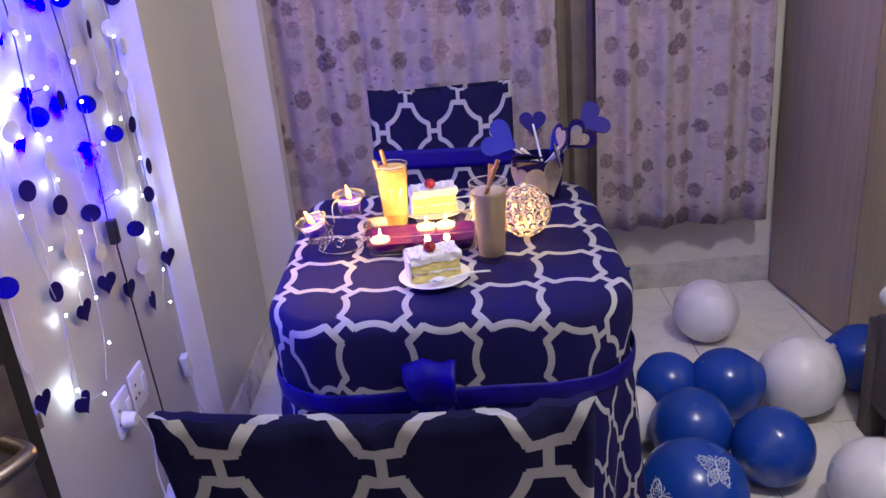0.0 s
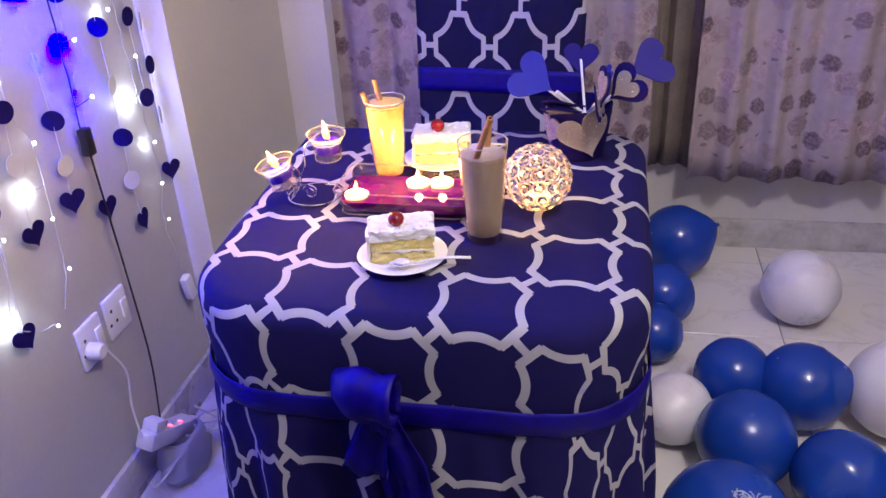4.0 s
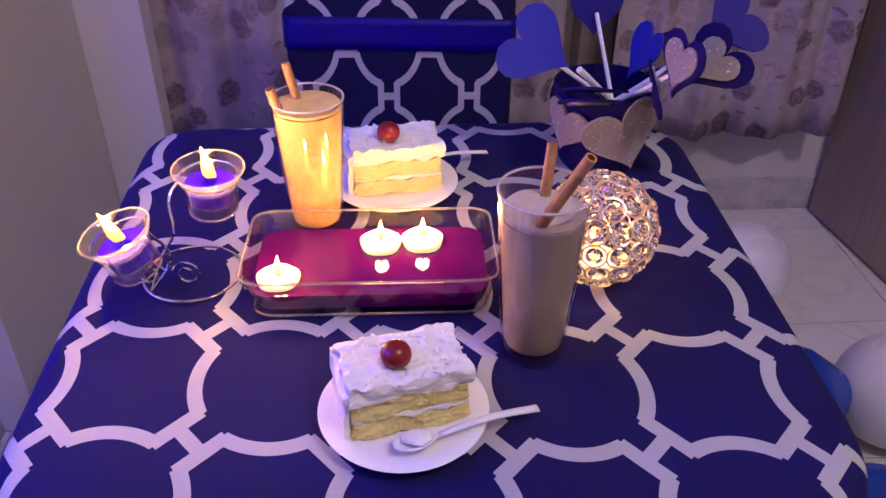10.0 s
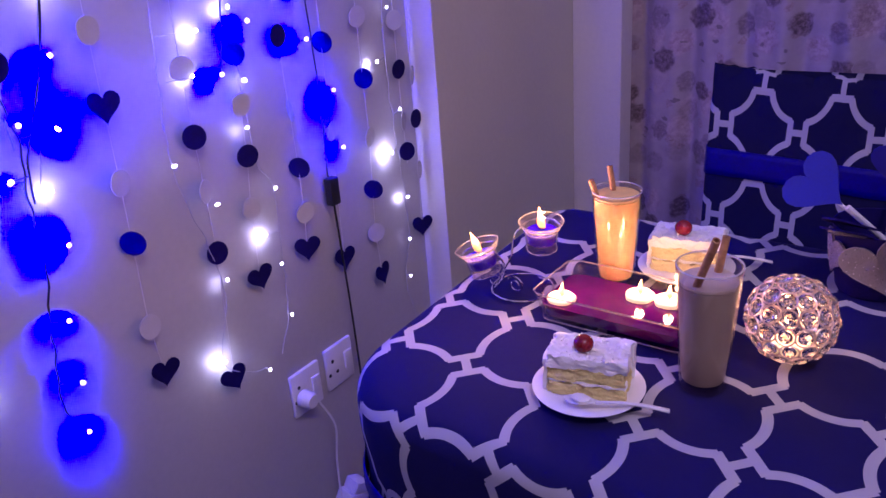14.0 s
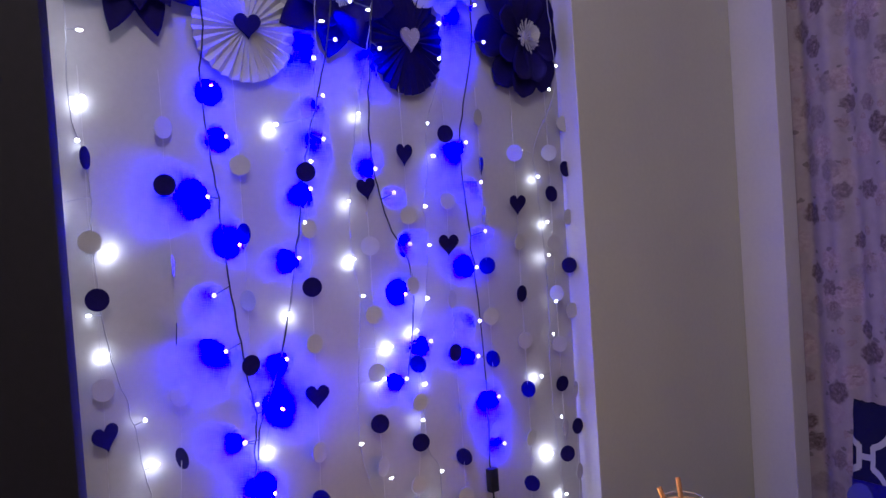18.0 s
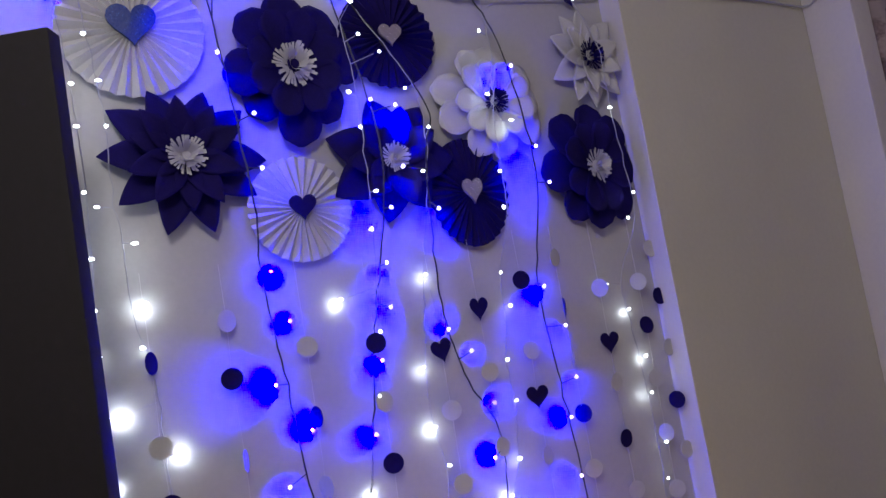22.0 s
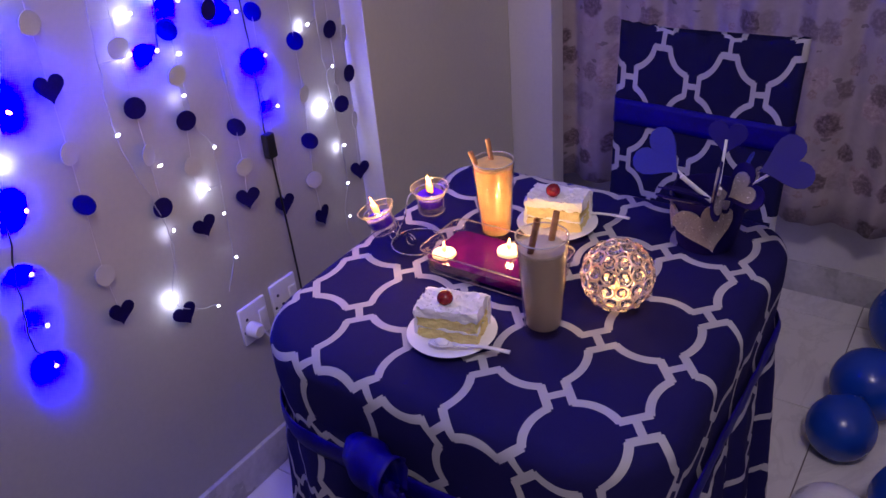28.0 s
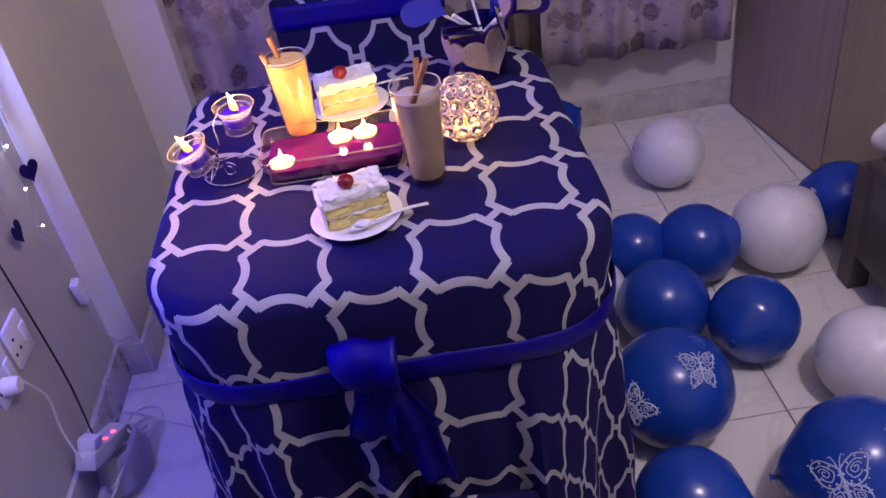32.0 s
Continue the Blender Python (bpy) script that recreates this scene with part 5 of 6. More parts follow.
paper_garland(1.903, [(1.905, 1.53, "w"), (1.905, 1.431, "d"), (1.903, 1.312, "w"), (1.902, 1.19, "w"), (1.902, 1.066, "w"), (1.902, 0.969, "d"), (1.903, 0.862, "w"), (1.905, 0.796, "d")], seed=10)
# the last thread hangs before the step of the wall, turned to the room
paper_garland(1.945, [(1.957, 1.6, "w"), (1.957, 1.49, "d"), (1.956, 1.372, "w"), (1.95, 1.254, "d"), (1.95, 1.142, "w"), (1.945, 0.948, "w"), (1.945, 0.856, "d"), (1.942, 0.744, "w"), (1.935, 0.614, "H")], seed=11)


def light_string(label, wire_mat, bulb_mat, path, bulbs, thick=0.0016, group="", glow=None, x=WX):
    """A hanging lamp string: wire, stalks and bulbs. bulbs: (y, z); glow: power and colour of each bulb's light."""
    s = thing("fairy_light_string", label, "light string", group=group or "fairy lights on the wall")
    rnd = random.Random(len(label) + len(bulbs))
    front = lambda z: x + (0.06 if 1.66 < z < 2.18 else 0.0)  # over the paper flowers
    pts = smooth_line([(front(z) + rnd.uniform(-0.003, 0.006), y + rnd.uniform(-0.003, 0.003), z) for y, z in path], 9)
    pts = [p + Vector((0, 0.0055 * noise.noise((p.z * 30, len(bulbs), 0)), 0)) for p in pts]
    part("wire", tube(pts, thick, 5), wire_mat, s)
    for y, z in bulbs:
        q = Vector((front(z) + rnd.uniform(0.004, 0.014) + (0.009 if bulb_mat is LED_BLUE else 0.0), y, z))
        near_ = min(pts, key=lambda p: (p - q).length)
        b = part("bulb", ball(q, 0.0036, u=10, v=7) if bulb_mat is LED_BLUE else ball(q, 0.0028, u=10, v=7, stretch=(0.8, rnd.uniform(1.0, 2.1), rnd.uniform(0.8, 1.3))), bulb_mat, s)
        if 0.003 < (near_ - q).length < 0.09:
            part("stalk", tube([near_, q.lerp(near_, 0.2)], thick * 0.8, 4), wire_mat, b)
        if glow:
            power = glow[0] * rnd.choice(glow[2]) * (((5.0 if y > 1.42 else 1.5) if z < 1.0 else 0.4 if 1.66 < z < 2.18 and y > 1.2 else 1.0) if bulb_mat is LED_WHITE else 1.0)
            if power and bulb_mat is LED_BLUE:
                eye = q - Vector((0.0075, 0, 0))
                lamp("bulb_light", "SPOT", eye, power * (2.2 if 1.66 < z < 2.18 else 1.6), glow[1], 0.003, aim=eye + Vector((-0.05, rnd.uniform(-0.035, 0.035), rnd.uniform(-0.05, 0.015))), cone=rnd.uniform(60, 95) if 1.66 < z < 2.18 else rnd.uniform(85, 135), blend=rnd.uniform(0.3, 0.8))
                power = power * 0.25 if power > 0.9 * glow[0] else 0.0
            if power:
                lamp("bulb_light", "POINT", (front(z) + glow[3] + rnd.uniform(-0.004, 0.004), y + rnd.uniform(-0.008, 0.008), z - 0.007), power, glow[1], 0.004)


BLUE_GLOW = (1.65, (0.012, 0.0, 1.0), (0.4, 0.8, 1.4, 2.2), -0.0095)
WHITE_GLOW = (0.056, (0.751, 0.967, 0.493), (0.0, 0.05, 0.4, 1.7), -0.007)
blue_label, white_label = "black-wired string of blue bulbs hanging on the wall", "clear-wired string of white bulbs hanging on the wall"
light_string(blue_label, PLASTIC_BLACK, LED_BLUE, [(1.03, 2.228), (1.045, 1.802), (1.054, 1.654), (1.069, 1.451), (1.083, 1.27), (1.105, 1.091), (1.115, 1.03), (1.105, 0.957), (1.102, 0.867), (1.084, 0.757), (1.071, 0.665), (1.088, 0.632)],
             [(1.022, 2.145), (1.016, 2.039), (1.064, 1.928), (1.066, 1.831), (1.07, 1.654), (1.09, 1.562), (1.047, 1.454), (1.101, 1.364), (1.045, 1.277), (1.058, 1.174), (1.11, 1.068), (1.157, 1.052), (1.132, 0.896), (1.106, 0.791), (1.096, 0.699), (1.087, 0.619), (1.081, 1.001)], glow=BLUE_GLOW)
light_string(blue_label, PLASTIC_BLACK, LED_BLUE, [(1.268, 2.216), (1.3, 1.9), (1.281, 1.721), (1.256, 1.527), (1.218, 1.332), (1.174, 1.149), (1.124, 1.022), (1.11, 0.96)],
             [(1.291, 1.949), (1.342, 1.938), (1.297, 1.74), (1.296, 1.644), (1.286, 1.558), (1.253, 1.462), (1.22, 1.33), (1.178, 1.141), (1.162, 1.048), (1.083, 1.002)], glow=BLUE_GLOW)
light_string(blue_label, PLASTIC_BLACK, LED_BLUE, [(1.3, 2.2), (1.41, 1.95), (1.4, 1.86), (1.385, 1.785), (1.402, 1.594), (1.411, 1.506), (1.437, 1.381), (1.483, 1.295), (1.484, 1.178), (1.458, 1.065)],
             [(1.334, 1.816), (1.394, 1.729), (1.4, 1.498), (1.445, 1.448), (1.478, 1.339), (1.453, 1.236), (1.512, 1.129), (1.447, 1.058)], glow=BLUE_GLOW)
light_string(blue_label, PLASTIC_BLACK, LED_BLUE, [(1.603, 2.194), (1.61, 2.05), (1.645, 1.794), (1.643, 1.561), (1.652, 1.345), (1.663, 1.07), (1.664, 0.796)],
             [(1.616, 2.011), (1.646, 1.84), (1.66, 1.761), (1.639, 1.552), (1.677, 1.464), (1.681, 1.354), (1.652, 1.275), (1.648, 1.155), (1.635, 1.078), (1.687, 0.978), (1.692, 0.87)], glow=(1.5, BLUE_GLOW[1], BLUE_GLOW[2], -0.0095))
light_string(blue_label, PLASTIC_BLACK, LED_BLUE, [(0.3, 2.25), (0.631, 2.248), (0.855, 2.238), (1.027, 2.228), (1.268, 2.216)], [(0.677, 2.272), (0.645, 2.222), (0.679, 2.218), (0.784, 2.183), (0.982, 2.271), (1.058, 2.226), (1.334, 2.221)], glow=(1.4, BLUE_GLOW[1], (0.6, 0.9, 1.4), -0.0095))
light_string(white_label, WIRE_CLEAR, LED_WHITE, [(0.3, 2.252), (0.753, 2.246), (0.845, 2.24), (1.05, 2.228), (1.266, 2.22)], [(0.753, 2.232), (0.72, 2.236), (0.845, 2.212), (0.862, 2.202), (1.266, 2.234), (1.252, 2.222)], 0.001, glow=(0.06, WHITE_GLOW[1], (0.5, 0.9, 1.2), -0.006))
light_string(white_label, WIRE_CLEAR, LED_WHITE, [(0.81, 2.2), (0.82, 1.95), (0.815, 1.8), (0.82, 1.751), (0.83, 1.615), (0.849, 1.509), (0.852, 1.401), (0.856, 1.263), (0.874, 1.156), (0.898, 1.069), (0.905, 0.977), (0.938, 0.835), (0.988, 0.731)],
             [(0.806, 2.077), (0.819, 1.995), (0.822, 1.919), (0.791, 1.785), (0.84, 1.721), (0.852, 1.627), (0.838, 1.555), (0.8, 1.452), (0.87, 1.374), (0.833, 1.266), (0.856, 1.198), (0.91, 1.077), (0.923, 0.997), (0.891, 0.925), (0.913, 0.857), (0.981, 0.725)], 0.001, glow=(0.09, WHITE_GLOW[1], (0.2, 0.7, 1.2, 1.8), -0.006))
light_string(white_label, WIRE_CLEAR, LED_WHITE, [(1.28, 2.2), (1.27, 1.98), (1.265, 1.8), (1.26, 1.704), (1.263, 1.516), (1.241, 1.398), (1.192, 1.225), (1.13, 0.972)],
             [(1.286, 2.146), (1.293, 2.082), (1.328, 2.045), (1.252, 1.966), (1.263, 1.897), (1.276, 1.775), (1.253, 1.704), (1.263, 1.516), (1.241, 1.398), (1.192, 1.225), (1.13, 0.972), (1.192, 1.586)], 0.001, glow=WHITE_GLOW)
light_string(white_label, WIRE_CLEAR, LED_WHITE, [(1.3, 2.2), (1.39, 1.99), (1.4, 1.88), (1.385, 1.78), (1.375, 1.611), (1.35, 1.435), (1.345, 1.318), (1.358, 1.242), (1.34, 1.1), (1.331, 0.944), (1.36, 0.8), (1.38, 0.7), (1.348, 0.588), (1.4, 0.54), (1.439, 0.523)],
             [(1.372, 1.973), (1.406, 1.892), (1.38, 1.806), (1.375, 1.611), (1.339, 1.435), (1.342, 1.318), (1.358, 1.242), (1.331, 0.944), (1.389, 0.726), (1.348, 0.588), (1.439, 0.523), (1.416, 1.13), (1.393, 1.067)], 0.001, glow=(0.06, WHITE_GLOW[1], (0.0, 0.3, 1.0, 1.9), -0.006))
light_string(white_label, WIRE_CLEAR, LED_WHITE, [(1.62, 2.2), (1.585, 2.05), (1.565, 1.9), (1.554, 1.718), (1.547, 1.594), (1.545, 1.5), (1.529, 1.417), (1.531, 1.333), (1.515, 1.22), (1.49, 1.14), (1.495, 1.038), (1.5, 0.9), (1.527, 0.842), (1.515, 0.7), (1.512, 0.601), (1.48, 0.53)],
             [(1.629, 2.168), (1.565, 2.093), (1.558, 1.957), (1.601, 1.899), (1.555, 1.795), (1.543, 1.72), (1.547, 1.594), (1.558, 1.524), (1.529, 1.417), (1.531, 1.333), (1.515, 1.22), (1.482, 1.155), (1.495, 1.038), (1.483, 0.963), (1.527, 0.842), (1.486, 0.769), (1.507, 0.706), (1.512, 0.601), (1.397, 0.858)], 0.001, glow=(0.048, WHITE_GLOW[1], (0.0, 0.1, 0.5, 1.8), -0.006))
light_string(white_label, WIRE_CLEAR, LED_WHITE, [(1.87, 2.2), (1.872, 2.06), (1.87, 1.92), (1.875, 1.8), (1.88, 1.671), (1.86, 1.55), (1.861, 1.473), (1.87, 1.364), (1.877, 1.172), (1.872, 1.0), (1.875, 0.85), (1.884, 0.703), (1.883, 0.605), (1.868, 0.523), (1.885, 0.42), (1.893, 0.345)],
             [(1.87, 2.196), (1.868, 1.919), (1.885, 1.725), (1.859, 1.67), (1.81, 1.535), (1.861, 1.473), (1.881, 1.364), (1.877, 1.284), (1.89, 1.172), (1.882, 1.093), (1.831, 0.999), (1.885, 0.892), (1.846, 0.811), (1.888, 0.701), (1.883, 0.605), (1.868, 0.523)], 0.001, glow=(0.03, WHITE_GLOW[1], (0.0, 0.1, 0.4, 1.6), -0.006))

light_string(white_label, WIRE_CLEAR, LED_WHITE, [(0.77, 2.2), (0.778, 1.99), (0.776, 1.8), (0.773, 1.6), (0.769, 1.4), (0.76, 1.2)], [(0.778, 1.992), (0.777, 1.919), (0.775, 1.81), (0.773, 1.703), (0.772, 1.626), (0.771, 1.551), (0.769, 1.451), (0.766, 1.34), (0.763, 1.23)], 0.001, glow=(0.05, WHITE_GLOW[1], (0.3, 0.7, 1.2), -0.006))

# the cable along the top of the wall, on to the curtain rod
cable = thing("wall_cable", "grey cable looped along the wall to the curtain rod", "cable")
part("cable_run", tube(smooth_line([(WX, 0.3, 2.245), (WX, 0.631, 2.248), (WX, 0.855, 2.238), (WX, 1.027, 2.228), (WX, 1.268, 2.216), (WX, 1.485, 2.204), (WX, 1.603, 2.194), (WX, 1.763, 2.199), (WX, 1.93, 2.208),
                                    (-0.715, 1.985, 2.23), (-0.712, 2.2, 2.2), (-0.714, 2.45, 2.19), (-0.708, 2.58, 2.176), (-0.68, 2.594, 2.178), (-0.63, 2.594, 2.205), (-0.59, 2.594, 2.27), (-0.562, 2.66, 2.305)], 6), 0.003, 6), WIRE_CLEAR, cable)
tie = bmesh.new()
for k in range(7):
    ball((-0.54 + 0.017 * math.cos(0.9 * k), 2.664 + 0.004 * (k % 2), 2.305 + 0.017 * math.sin(0.9 * k)), 0.014, tie, 10, 7, (1, 0.6, 1))
part("cable_tie", tie, INNER, cable, "brown cloth flower tie")


# paper flowers
def petal(length, wide, pointed, curl, yaw, lift, z0):
    """One curved paper petal, creased along its middle."""
    rows = []
    for i in range(11):
        t = i / 10
        if pointed:
            half = wide * (math.sin(math.pi * (0.12 + 0.88 * t ** 0.9)) ** 0.85 if t < 1 else 0) + 0.0006
        else:
            half = wide * (0.3 + 0.7 * min(t / 0.68, 1.0) ** 0.8) * (math.sqrt(max(0.0, 1 - ((t - 0.7) / 0.302) ** 2)) if t > 0.7 else 1.0) + 0.0006
        row = []
        for u in (-1, -0.5, 0, 0.5, 1):
            x, y = length * (0.06 + 0.94 * t), half * u
            z = z0 + lift * length * t - curl * length * t ** 3 + 0.35 * half * u * u * (1 - t) - 0.12 * half * (1 - abs(u))
            c, s = math.cos(yaw), math.sin(yaw)
            row.append((x * c - y * s, x * s + y * c, z))
        rows.append(row)
    return grid(rows)


def paper_flower(y, z, r, count, pointed, layers, mat, heart_mat, centre, label, seed=0, tall=1.0):
    rnd = random.Random(seed)
    f = thing("paper_flower", label, "paper flower", facing(y, z, -0.776) @ Matrix.Diagonal((1, tall, 1, 1)), "paper flowers on the wall")
    for lay in range(layers):
        for k in range(count):
            a = 2 * math.pi * (k + 0.5 * lay) / count + rnd.uniform(-0.1, 0.1)
            size = r * (1.06 - 0.3 * lay) * rnd.uniform(0.92, 1.06)
            wide = size * (0.27 if pointed else 0.29) * 8.5 / count
            p = part("petal", petal(size, wide, pointed, rnd.uniform(0.12, 0.26), a, 0.26 + 0.2 * lay + rnd.uniform(-0.04, 0.04), 0.006 + 0.012 * lay), mat, f)
            p.modifiers.new("paper", "SOLIDIFY").thickness = 0.0008
    fringe, low = bmesh.new(), 0.012 + 0.011 * layers
    for ring_, (rr, n) in enumerate(((centre, 34), (centre * 0.74, 26), (centre * 0.46, 16))):
        for k in range(n):
            a = 2 * math.pi * k / n + rnd.uniform(-0.08, 0.08)
            d = Vector((math.cos(a), math.sin(a), 0))
            s = Vector((-d.y, d.x, 0)) * centre * 0.06
            q0, q1 = d * rr * 0.3 + Vector((0, 0, low)), d * rr * rnd.uniform(0.82, 1.06) + Vector((0, 0, low + 0.008 + 0.01 * ring_ + rnd.uniform(0, 0.004)))
            fringe.faces.new([fringe.verts.new(v) for v in (q0 - s * 0.6, q0 + s * 0.6, q1 + s, q1 - s)])
    part("fringed_centre", fringe, heart_mat, f, "fringed paper centre", smooth=False)
    part("button", ball((0, 0, low), centre * 0.4, u=12, v=8, stretch=(1, 1, 0.5)), mat if seed in (2, 4, 5) else heart_mat, f)


def paper_fan(y, z, r, mat, heart_mat, hsize, label, pleats=30, tall=1.0, wide=1.0):
    f = thing("paper_rosette", label, "paper rosette", facing(y, z, -0.774) @ Matrix.Diagonal((wide, tall, 1, 1)), "paper rosettes on the wall")
    n = pleats * 2
    rows = [[(rr * math.cos(2 * math.pi * k / n), rr * math.sin(2 * math.pi * k / n), 0.008 + (1 if k % 2 else -1) * 0.0055 * min(1, rr / r + 0.35) + 0.01 * (1 - rr / r)) for k in range(n)] for rr in (r * 0.06, r * 0.4, r * 0.75, r)]
    part("pleats", grid(rows, True), mat, f, smooth=False).modifiers.new("paper", "SOLIDIFY").thickness = 0.0007
    part("centre_heart", slab(heart(hsize), 0.006, m=pose(0, 0, 0.024), bend=-1.0), heart_mat, f, "heart-shaped centre", smooth=False)


paper_fan(0.892, 2.112, 0.125, WHITE_PAPER, BLUE_GLITTER, 0.085, "white pleated paper rosette with a blue glitter heart")
paper_flower(0.949, 1.873, 0.135, 10, True, 2, NAVY_PAPER, WHITE_PAPER, 0.036, "navy paper flower with pointed petals and white fringe", 1)
paper_flower(1.17, 2.036, 0.125, 8, False, 2, NAVY_PAPER, WHITE_PAPER, 0.042, "navy paper flower with round petals and white fringe", 2, 1.12)
paper_fan(1.385, 2.1, 0.105, NAVY_PAPER, SILVER_GLITTER, 0.05, "navy pleated paper rosette with a silver heart")
paper_fan(1.148, 1.765, 0.1, WHITE_PAPER, NAVY_PAPER, 0.052, "white pleated paper rosette with a navy heart")
paper_flower(1.344, 1.846, 0.13, 7, True, 2, NAVY_PAPER, WHITE_PAPER, 0.03, "navy paper flower with pointed petals, lit blue", 3)
paper_flower(1.596, 1.955, 0.126, 9, False, 2, WHITE_PAPER, NAVY_PAPER, 0.03, "white paper flower with round petals and navy centre", 4)
paper_fan(1.512, 1.768, 0.1, NAVY_PAPER, SILVER_GLITTER, 0.05, "navy pleated paper rosette with a silver heart", tall=1.14, wide=0.92)
paper_flower(1.874, 2.054, 0.1, 9, True, 2, WHITE_PAPER, NAVY_PAPER, 0.032, "small white paper flower with pointed petals", 5, 1.15)
paper_flower(1.834, 1.798, 0.124, 8, False, 2, NAVY_PAPER, WHITE_PAPER, 0.034, "navy paper flower with round petals and white centre", 7, 1.14)


def heart_garland(points, label="thread of small navy and grey paper hearts above the lights"):
    g = thing("heart_garland", label, "garland", group="heart garlands above the lights")
    part("thread", tube([(WX, y, z) for y, z in points], 0.0006, 4), THREAD, g)
    run = smooth_line([(WX + 0.002, y, z) for y, z in points], 2)
    for i, q in enumerate(run[::2]):
        m = facing(q.y, q.z, WX + 0.003, 25 * math.sin(3 * i), 0) @ pose(0, 0, 0, 0, 0, 40 * math.sin(2.3 * i)) @ Matrix.Scale(0.72, 4)
        shared("paper_heart", heart_mesh["navy" if i % 2 else "grey"], g, m)


for pts in ([(1.05, 2.425), (1.128, 2.338), (1.17, 2.28), (1.205, 2.229), (1.28, 2.211)], [(1.123, 2.445), (1.082, 2.377), (1.043, 2.306), (0.996, 2.181)], [(1.363, 2.423), (1.411, 2.351), (1.46, 2.3), (1.508, 2.263), (1.559, 2.204)],
            [(1.363, 2.423), (1.35, 2.35), (1.314, 2.282), (1.27, 2.215)], [(1.699, 2.399), (1.743, 2.32), (1.809, 2.266), (1.864, 2.195)], [(1.954, 2.459), (1.913, 2.364), (1.902, 2.292), (1.872, 2.234)], [(1.603, 2.2), (1.66, 2.24), (1.75, 2.3), (1.82, 2.34)]):
    heart_garland(pts)


# ---- sockets, adapters, power strip, cables ----
def socket_plate(y, z, plugged):
    s = thing("wall_socket", "white plastic socket plate on the wall" + (" with a plug in it" if plugged else ""), "socket", pose(-0.785, y, z), "wall sockets")
    part("plate", box((0, -0.04, -0.047), (0.009, 0.04, 0.047), 0.004), PLASTIC_WHITE, s)
    part("switch", box((0.008, 0.012, -0.02), (0.013, 0.034, 0.02), 0.002), PLASTIC_WHITE, s)
    for dy, dz in ((-0.022, 0.016), (-0.033, -0.012), (-0.011, -0.012)):
        part("socket_hole", lathe([(0, 0.0094), (0.004, 0.0095), (0.004, 0.007)], 10, m=Matrix.Translation((0, dy, dz)) @ pose(0, 0, 0, 0, 90, 0)), PLASTIC_BLACK, s)
    if plugged:
        part("plug", lathe([(0, 0.04), (0.013, 0.04), (0.017, 0.034), (0.018, 0.012), (0, 0.012)], 20, m=Matrix.Translation((0, -0.018, -0.008)) @ pose(0, 0, 0, 0, 90, 0)), PLASTIC_WHITE, s, "round white plug")


socket_plate(1.635, 0.422, False)
socket_plate(1.536, 0.417, True)
strip = thing("power_strip", "white power strip with two red lamps, leaning by the wall", "power strip", pose(-0.725, 1.616, 0.12, -27, 8, -8))
part("housing", box((-0.022, -0.085, -0.02), (0.022, 0.085, 0.02), 0.006), PLASTIC_WHITE, strip)
for dy in (-0.01, 0.03):
    part("red_lamp", ball((0.01, dy, 0.02), 0.006, stretch=(1, 1, 0.5)), LED_RED, strip, "glowing red lamp")
part("plugged_adapter", box((-0.02, -0.075, 0.018), (0.018, -0.04, 0.045), 0.004), PLASTIC_WHITE, strip)
part("plugged_cap", box((-0.012, -0.032, 0.018), (0.008, -0.018, 0.034), 0.003), PLASTIC_BLACK, strip)

adapter = thing("lamp_controller", "black plastic controller box on the lamp cable", "controller", pose(WX + 0.006, 1.664, 0.79))
part("box", box((-0.009, -0.012, -0.027), (0.009, 0.012, 0.027), 0.003), PLASTIC_BLACK, adapter)
part("down_lead", tube(smooth_line([(0, 0, -0.027), (0.004, 0.006, -0.3), (0.016, -0.008, -0.5), (0.034, -0.056, -0.632)]), 0.0022, 6), PLASTIC_BLACK, adapter)
white_box = thing("lamp_controller", "white plastic controller box on the clear lamp cable", "controller", pose(WX + 0.006, 1.893, 0.328, 12, 0, 0))
part("box", box((-0.01, -0.014, -0.032), (0.01, 0.014, 0.032), 0.004), PLASTIC_WHITE, white_box)
part("down_lead", tube(smooth_line([(0, 0, -0.03), (0.01, -0.03, -0.1), (0.02, -0.02, -0.17), (0.03, 0.03, -0.23), (0.04, 0.0, -0.3)]), 0.0014, 5), WIRE_CLEAR, white_box)
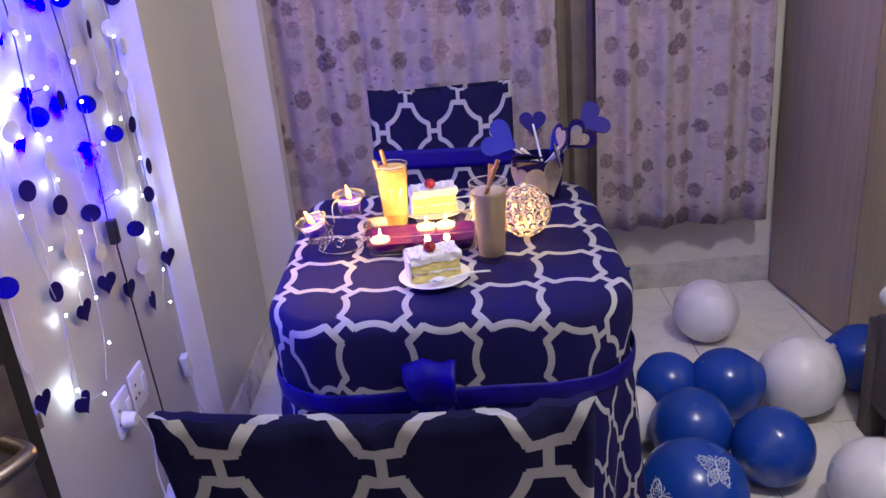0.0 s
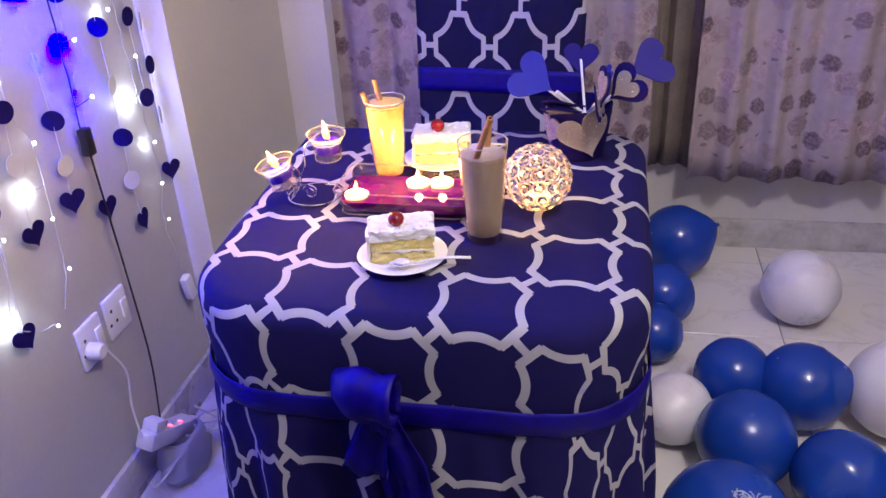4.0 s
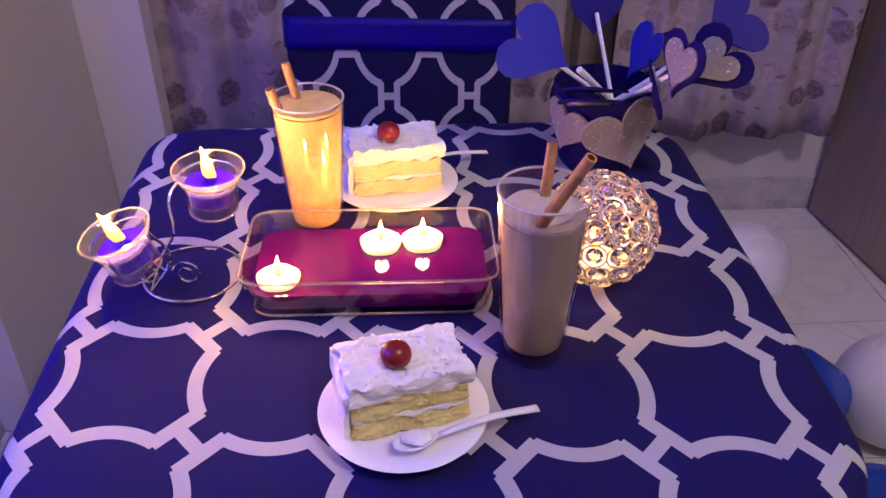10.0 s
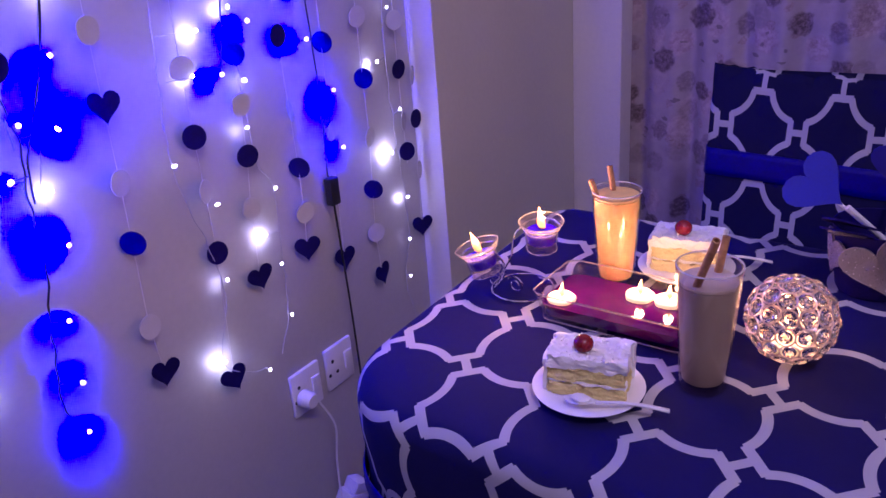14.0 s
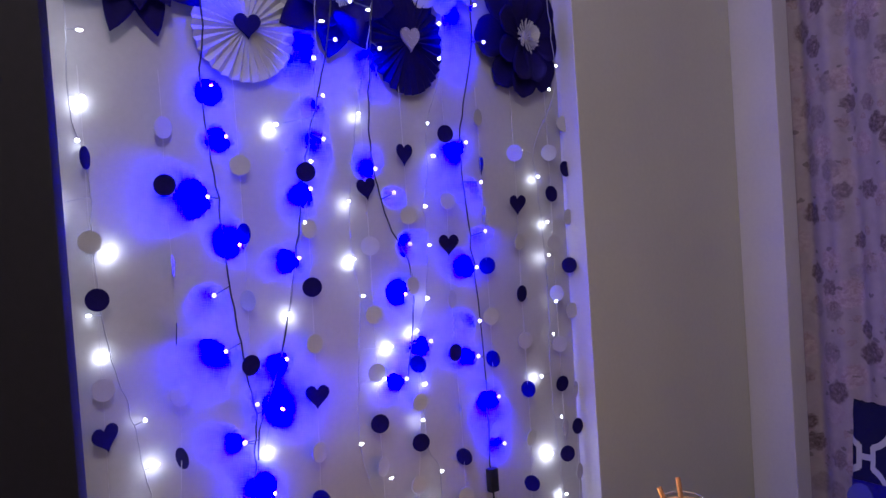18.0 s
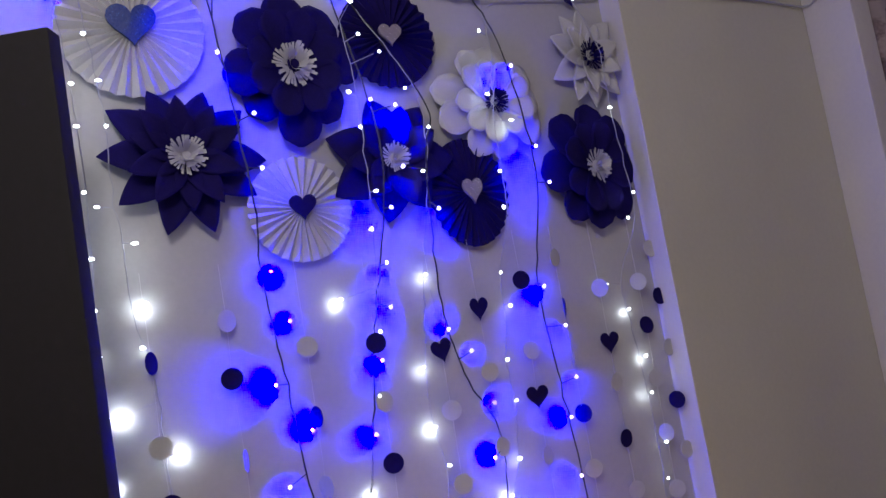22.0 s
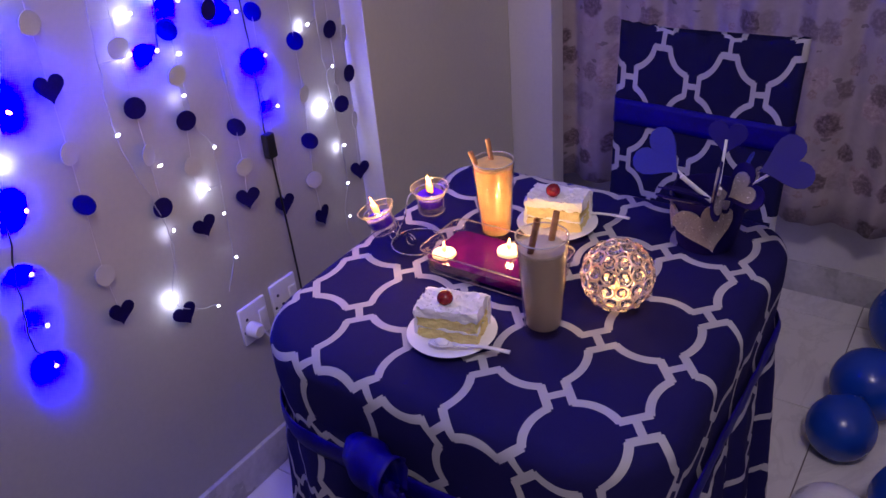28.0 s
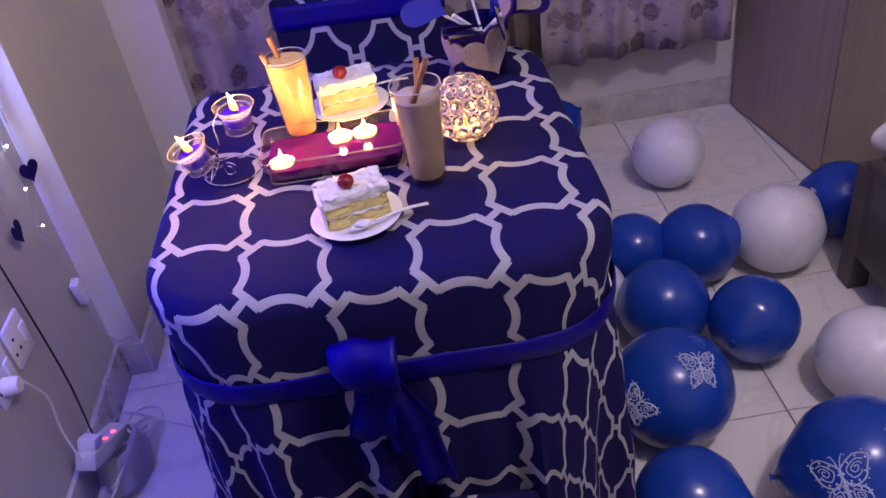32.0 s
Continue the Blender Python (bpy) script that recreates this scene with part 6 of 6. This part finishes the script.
heap = thing("cable_heap", "loose heap of white cable under the power strip", "cable")
rnd = random.Random(5)
for k in range(6):
    c = Vector((-0.735 + 0.02 * rnd.random(), 1.6 + 0.03 * k, 0.045))
    part("cable_loop", tube([c + Vector((0.025 * math.cos(a) + 0.006 * k, 0.075 * math.sin(a), 0.042 * math.cos(a + 0.4 * k) * math.sin(0.5 + 0.2 * k))) for a in [2 * math.pi * j / 36 for j in range(36)]], 0.0028, 6, closed=True), PLASTIC_WHITE, heap)
bag = lathe([(0, 0), (0.05, 0.0), (0.058, 0.03), (0.045, 0.07), (0.04, 0.09), (0.034, 0.097)], 40)
for v in bag.verts:
    v.co.xy *= 1 + 0.22 * noise.noise((math.atan2(v.co.y, v.co.x) * 2.2, v.co.z * 18, 1))
    v.co.y *= 1.5
bag_ob = part("plastic_bag", bag, BAG, at=pose(-0.715, 1.645, 0))
bag_ob.modifiers.new("film", "SOLIDIFY").thickness = 0.0006
tagged(bag_ob, "crumpled clear plastic bag on the floor by the wall", "plastic bag")
part("lead_to_strip", tube(smooth_line([(-0.745, 1.53, 0.405), (-0.74, 1.56, 0.33), (-0.75, 1.56, 0.24), (-0.735, 1.542, 0.165)]), 0.0024, 6), PLASTIC_WHITE, heap)
part("floor_lead", tube(smooth_line([(-0.71, 1.72, 0.11), (-0.66, 1.76, 0.03), (-0.58, 1.74, 0.004), (-0.48, 1.7, 0.004), (-0.4, 1.75, 0.004)]), 0.0028, 6), PLASTIC_WHITE, heap)


# ---- floor tiles ----
SIDE, GAP = 0.406, 0.003
bm = box((0, 0, -0.008), (SIDE - GAP, SIDE - GAP, 0.0), 0.0008, seg=1)
me = bpy.data.meshes.new("floor_tile")
bm.to_mesh(me), bm.free()
me.materials.append(TILE)
x0, y0 = 0.705 - SIDE * 4, 2.31 - SIDE * 12
for i in range(8):
    for j in range(14):
        x, y = x0 + SIDE * i + GAP / 2, y0 + SIDE * j + GAP / 2
        if x < RIGHT and y < BACK:
            ob = shared("floor_tile", me, floor, Matrix.Translation((x, y, 0)))
